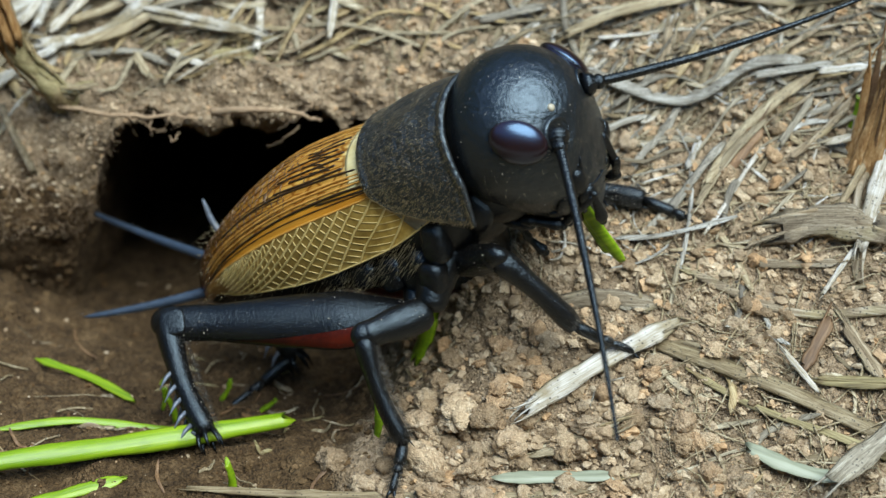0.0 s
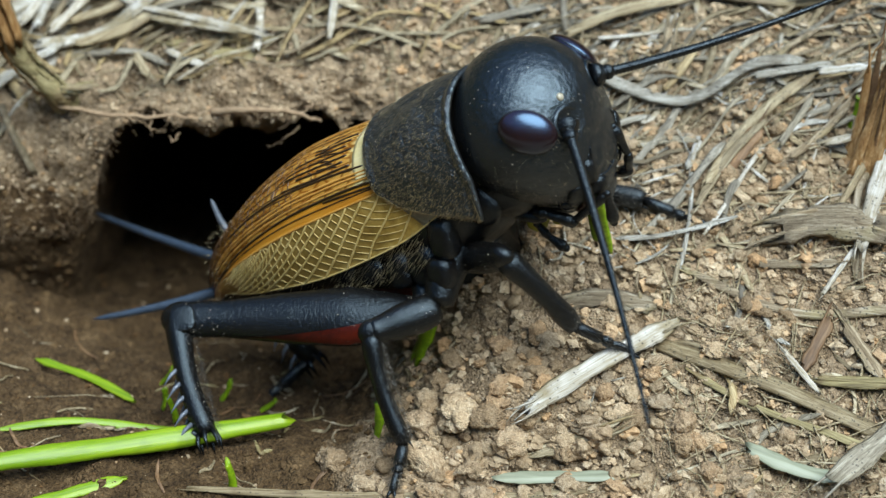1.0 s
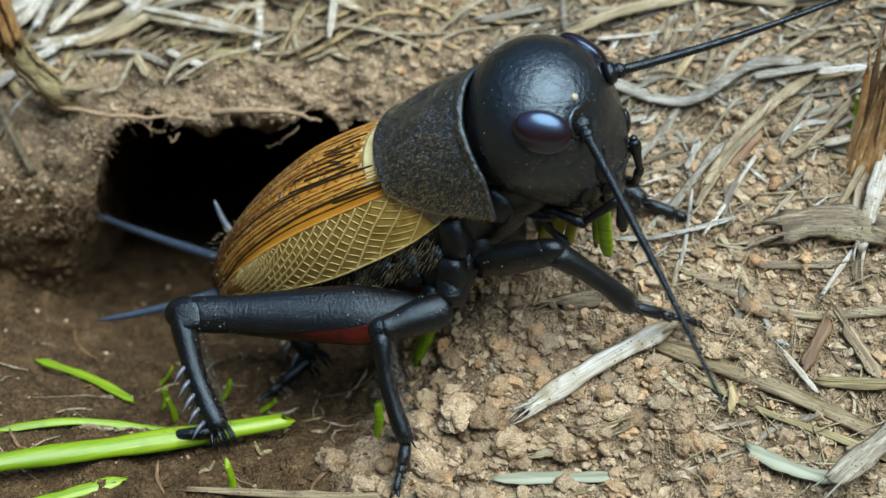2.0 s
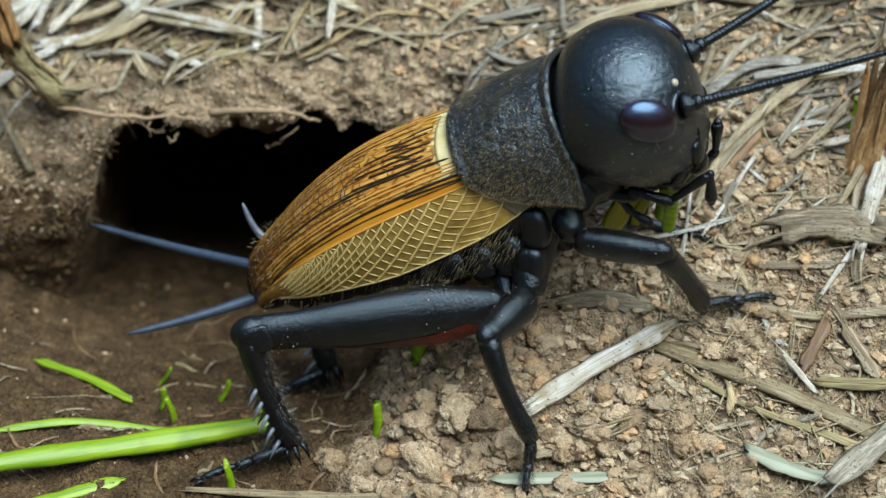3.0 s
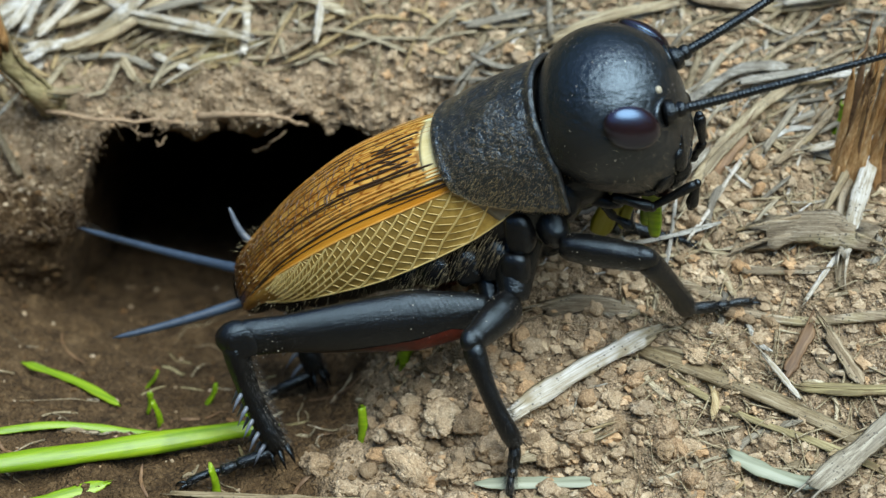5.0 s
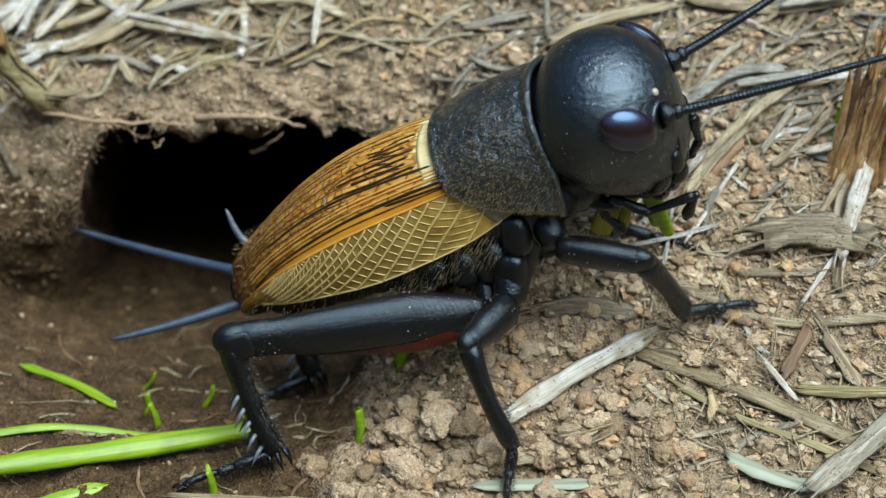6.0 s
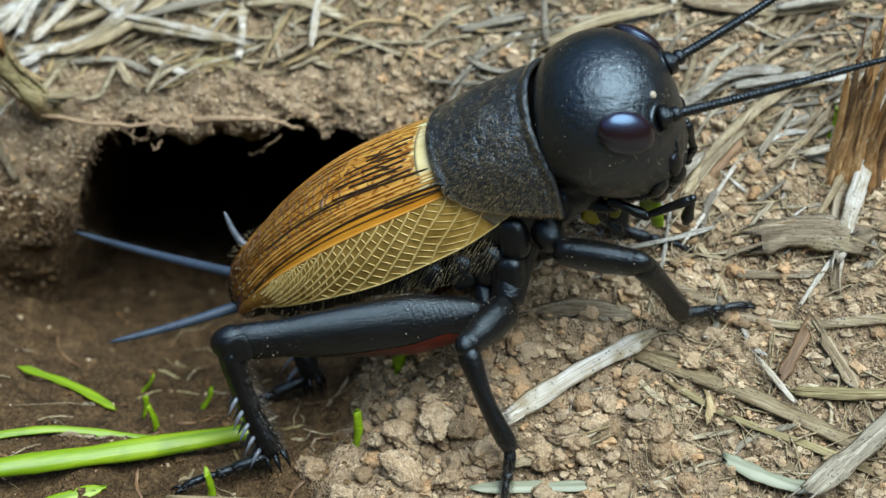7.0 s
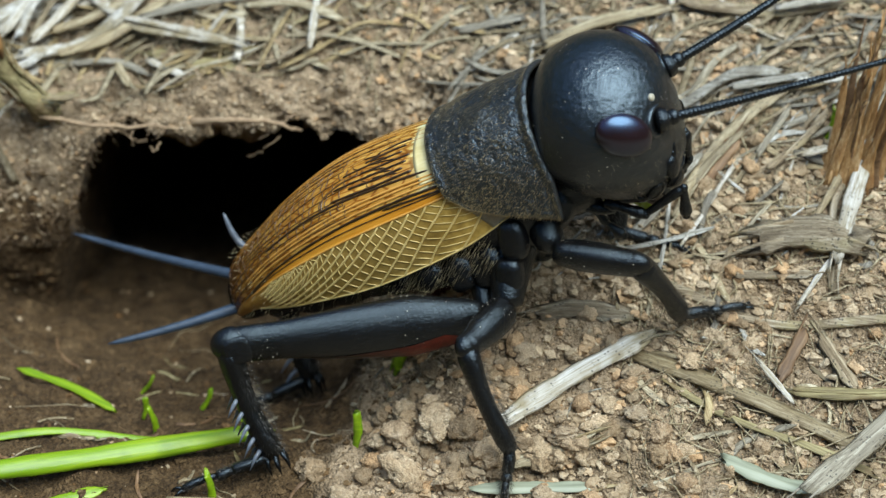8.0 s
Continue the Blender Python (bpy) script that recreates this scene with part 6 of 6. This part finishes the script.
# legs: t, knee (about), ankle, toe, in the world (mm)
STEP = {
    ("hind", -1): [(0.0, -11.71, -9.73, 3.16, -10.24, -14.11, 0.13, -14.48, -14.11, -0.41), (1.85, -11.71, -9.73, 3.16, -10.24, -14.11, 0.13, -14.48, -14.11, -0.41),
                   (2.25, -10.0, -12.4, 5.2, -8.3, -14.6, 1.2, -12.4, -15.0, 0.6), (2.6, -8.33, -13.55, 5.00, -6.35, -14.90, 0.20, -10.33, -16.4, -0.53), (8.0, -8.33, -13.55, 5.00, -6.35, -14.90, 0.20, -10.33, -16.4, -0.53)],
    ("mid", -1): [(0.0, -2.77, -13.7, 4.5, -1.66, -15.8, 1.0, -2.12, -17.48, -0.17), (1.95, -2.77, -13.7, 4.5, -1.66, -15.8, 1.0, -2.12, -17.48, -0.17),
                  (2.3, -0.4, -14.0, 5.4, 0.9, -16.2, 2.4, 1.0, -17.2, 0.9), (2.6, 1.88, -15.1, 6.25, 3.81, -16.68, 1.95, 3.53, -17.66, 0.07), (8.0, 1.88, -15.1, 6.25, 3.81, -16.68, 1.95, 3.53, -17.66, 0.07)],
    ("fore", -1): [(0.0, 2.51, -12.59, 8.42, 5.58, -12.62, 4.86, 8.47, -12.4, 3.02), (1.8, 2.51, -12.59, 8.42, 5.58, -12.62, 4.86, 8.47, -12.4, 3.02),
                   (2.1, 6.2, -12.8, 9.2, 9.0, -12.0, 5.8, 11.6, -11.4, 4.8), (2.4, 9.13, -12.87, 8.87, 11.28, -11.24, 5.02, 14.11, -10.22, 4.67), (8.0, 9.13, -12.87, 8.87, 11.28, -11.24, 5.02, 14.11, -10.22, 4.67)],
    ("hind", 1): [(0.0, -9.5, -4.5, 3.5, -6.9, -6.5, -1.5, -9.3, -8.2, -2.8), (0.5, -9.5, -4.5, 3.5, -6.9, -6.5, -1.5, -9.3, -8.2, -2.8), (0.75, -9.3, -4.5, 3.7, -6.2, -6.5, -0.8, -8.4, -8.1, -2.0), (0.95, -9.3, -4.5, 3.5, -6.1, -6.5, -1.6, -8.1, -8.0, -2.8),
                  (1.9, -9.3, -4.5, 3.5, -6.1, -6.5, -1.6, -8.1, -8.0, -2.8), (2.2, -8.0, -4.5, 4.2, -5.6, -6.8, -1.0, -7.8, -8.0, -1.9), (2.5, -6.5, -4.8, 4.0, -5.2, -7.0, -1.8, -7.6, -8.0, -2.5), (8.0, -6.5, -4.8, 4.0, -5.2, -7.0, -1.8, -7.6, -8.0, -2.5)],
    ("mid", 1): [(0.0, 2.2, -2.0, 5.2, 4.8, 0.4, 4.4, 5.6, 1.2, 4.3), (1.9, 2.2, -2.0, 5.2, 4.8, 0.4, 4.4, 5.6, 1.2, 4.3), (2.5, 5.6, -2.6, 7.2, 7.6, -0.6, 5.6, 8.6, 0.2, 5.6), (8.0, 5.6, -2.6, 7.2, 7.6, -0.6, 5.6, 8.6, 0.2, 5.6)],
    ("fore", 1): [(0.0, 6.8, -4.6, 6.6, 9.0, -5.6, 6.6, 11.1, -6.5, 6.15), (1.9, 6.8, -4.6, 6.6, 9.0, -5.6, 6.6, 11.1, -6.5, 6.15), (2.2, 8.0, -4.2, 10.6, 9.0, -6.2, 6.8, 10.6, -6.4, 6.4), (2.5, 9.2, -4.6, 10.8, 8.73, -6.5, 6.2, 10.4, -6.9, 5.9), (8.0, 9.2, -4.6, 10.8, 8.73, -6.5, 6.2, 10.4, -6.9, 5.9)],
}
# antennae: t, direction in the world
ANTS = {
    -1: [(0.0, 0.185, -0.89, -0.415), (0.5, 0.20, -0.89, -0.41), (1.0, 0.235, -0.89, -0.395), (1.5, 0.275, -0.88, -0.39), (1.9, 0.29, -0.87, -0.39), (2.3, 0.75, -0.55, -0.05), (2.7, 0.97, 0.10, 0.222), (8.0, 0.97, 0.115, 0.21)],
    1: [(0.0, 0.952, 0.30, 0.058), (0.6, 0.957, 0.29, 0.02), (1.0, 0.95, 0.31, 0.07), (1.9, 0.95, 0.31, 0.06), (2.7, 0.86, 0.345, 0.37), (8.0, 0.865, 0.345, 0.36)],
}


def body_at(t):
    v = keyed(BODY, t)
    return rigid(v[:3], turn(*v[3:]))


def head_at(t):
    """The head's pose in the body's space."""
    v = keyed(HEAD, t)
    b = body_at(t).to_3x3()
    return rigid(v[:3], b.inverted() @ turn(*v[3:]))


# the near fore leg's base swings forward with the step: t, hip in the body's space
FORE_HIP = {-1: [(0.0, -1.83, -0.81, -4.2), (1.8, -1.83, -0.81, -4.2), (2.1, -0.5, -1.9, -4.3), (2.4, 0.60, -2.53, -4.1), (8.0, 0.60, -2.53, -4.1)],
            1: [(0.0, 0.9, 2.6, -4.4), (8.0, 0.9, 2.6, -4.4)]}


def hip_at(leg, side, t):
    if leg == "fore":
        b, h = np.array(COXA_BASE[side]), keyed(FORE_HIP[side], t)
        return b + unit(h - b) * 3.34
    h = HIP[leg]
    return np.array((h[0], h[1] * side, h[2]))


def joints(leg, side, t):
    """Hip, knee, ankle and toe in the world (mm): the knee is set so that thigh and shin keep their lengths."""
    hip = np.array(body_at(t) @ (Vector(hip_at(leg, side, t)) * MM)) / MM
    v = keyed(STEP[leg, side], t)
    knee, ankle, toe = v[:3], v[3:6], v[6:9]
    lf, lt, la = SIZE[leg]
    d = ankle - hip
    L = float(np.clip(np.linalg.norm(d), abs(lf - lt) + 0.05, lf + lt - 0.02))
    x = unit(d)
    a = (lf * lf - lt * lt + L * L) / (2 * L)
    hgt = math.sqrt(max(lf * lf - a * a, 0.0))
    side_way = knee - hip
    side_way = unit(side_way - x * (side_way @ x))
    knee = hip + x * a + side_way * hgt
    ankle = knee + unit(ankle - knee) * lt
    toe = ankle + unit(toe - ankle) * la
    return hip, knee, ankle, toe


TIMES = sorted(set([round(0.25 * i, 2) for i in range(33)] + [round(1.7 + 0.1 * i, 2) for i in range(12)]))
CHEW = [round(0.15 * i, 2) for i in range(54)]


def motions():
    walk(cricket, [(t, body_at(t)) for t in TIMES])
    walk(head, [(t, head_at(t)) for t in TIMES])
    for (leg, side), (fe, ti, ta) in LEGS.items():
        rows = [[], [], []]
        for t in TIMES:
            inv = body_at(t).inverted()
            hip, knee, ankle, toe = joints(leg, side, t)
            up = np.cross(knee - hip, ankle - knee)
            up = np.cross(up, knee - hip) * (-1)
            up2 = np.cross(np.cross(knee - hip, ankle - knee), ankle - knee) * (-1)
            rows[0].append((t, inv @ frame4(hip, knee - hip, up)))
            rows[1].append((t, inv @ frame4(knee, ankle - knee, up2)))
            rows[2].append((t, inv @ frame4(ankle, toe - ankle, (0.0, -0.2, 1))))
        for ob, r in zip((fe, ti, ta), rows):
            walk(ob, r)
    for side, ob in COXA.items():
        walk(ob, [(t, frame4(COXA_BASE[side], Vector(hip_at("fore", side, t)) - Vector(COXA_BASE[side]), (0, side, 0.3))) for t in TIMES])
    for side, ob in ANTENNA.items():
        rows = []
        for t in TIMES:
            r3 = (body_at(t) @ head_at(t)).to_3x3().inverted()
            way = r3 @ Vector(keyed(ANTS[side], t))
            rows.append((t, frame4(ANT_ROOT[side], way, r3 @ Vector((0, 0, 1)))))
        walk(ob, rows)
    for (kind_, side), ob in PALPS.items():
        rows = []
        for t in CHEW:
            w = math.sin(t * (7.3 if kind_ == "max" else 9.1) + side)
            lift = keyed([(0.0, -18), (0.4, -8), (1.2, -6), (1.6, 8), (2.6, 0), (4.0, 6), (5.0, -4), (6.5, 4), (8.0, 0)], t)[0] if kind_ == "max" else 0.0
            lift *= 0.4 if side > 0 else 1.0
            m = pose(0, 0, 0, 5 * w * side, lift - 9 * w, (6 * math.sin(t * 5.1 + 2 * side)) * side)
            m.translation = Vector(PALP_ROOT[kind_, side]) * MM
            rows.append((t, m))
        walk(ob, rows)
    for ob, table in ((fragment, [(0.0, 2.6, -1.0, -3.8, 0, -15), (0.5, 2.4, -1.0, -3.8, 0, 6), (1.0, 2.4, -1.0, -3.7, 0, 8), (1.6, 2.2, -1.0, -3.8, 0, 10), (2.8, 1.6, -0.8, -4.3, 0, 16), (4.5, 1.5, -0.8, -4.3, 0, 20), (6.0, 1.6, -0.8, -3.9, 0, 0), (6.9, 1.6, -0.7, -3.4, 0, 6), (8.0, 1.6, -0.6, -2.7, 0, 14)]),
                      (fragment2, [(0.0, -0.2, -0.5, -2.4, 0, 20), (0.9, -0.2, -0.5, -3.2, 0, 20), (1.5, -0.3, -0.4, -4.3, 0, 24), (2.8, -0.4, -0.3, -5.0, 0, 26), (4.5, -0.4, -0.3, -5.0, 0, 26), (6.0, -0.2, -0.3, -4.6, 0, 26), (6.9, -0.3, -0.3, -3.9, 0, 30), (8.0, 0.0, -0.3, -2.6, 0, 22)])):
        rows = []
        for t in CHEW:
            x, y, z, rx, ry = keyed(table, t)
            m = body_at(t) @ head_at(t) @ pose(x * MM, y * MM, (z + 0.10 * math.sin(t * 9)) * MM, rx, ry + 3 * math.sin(t * 7), 0)
            rows.append((t, m))
        walk(ob, rows)


motions()
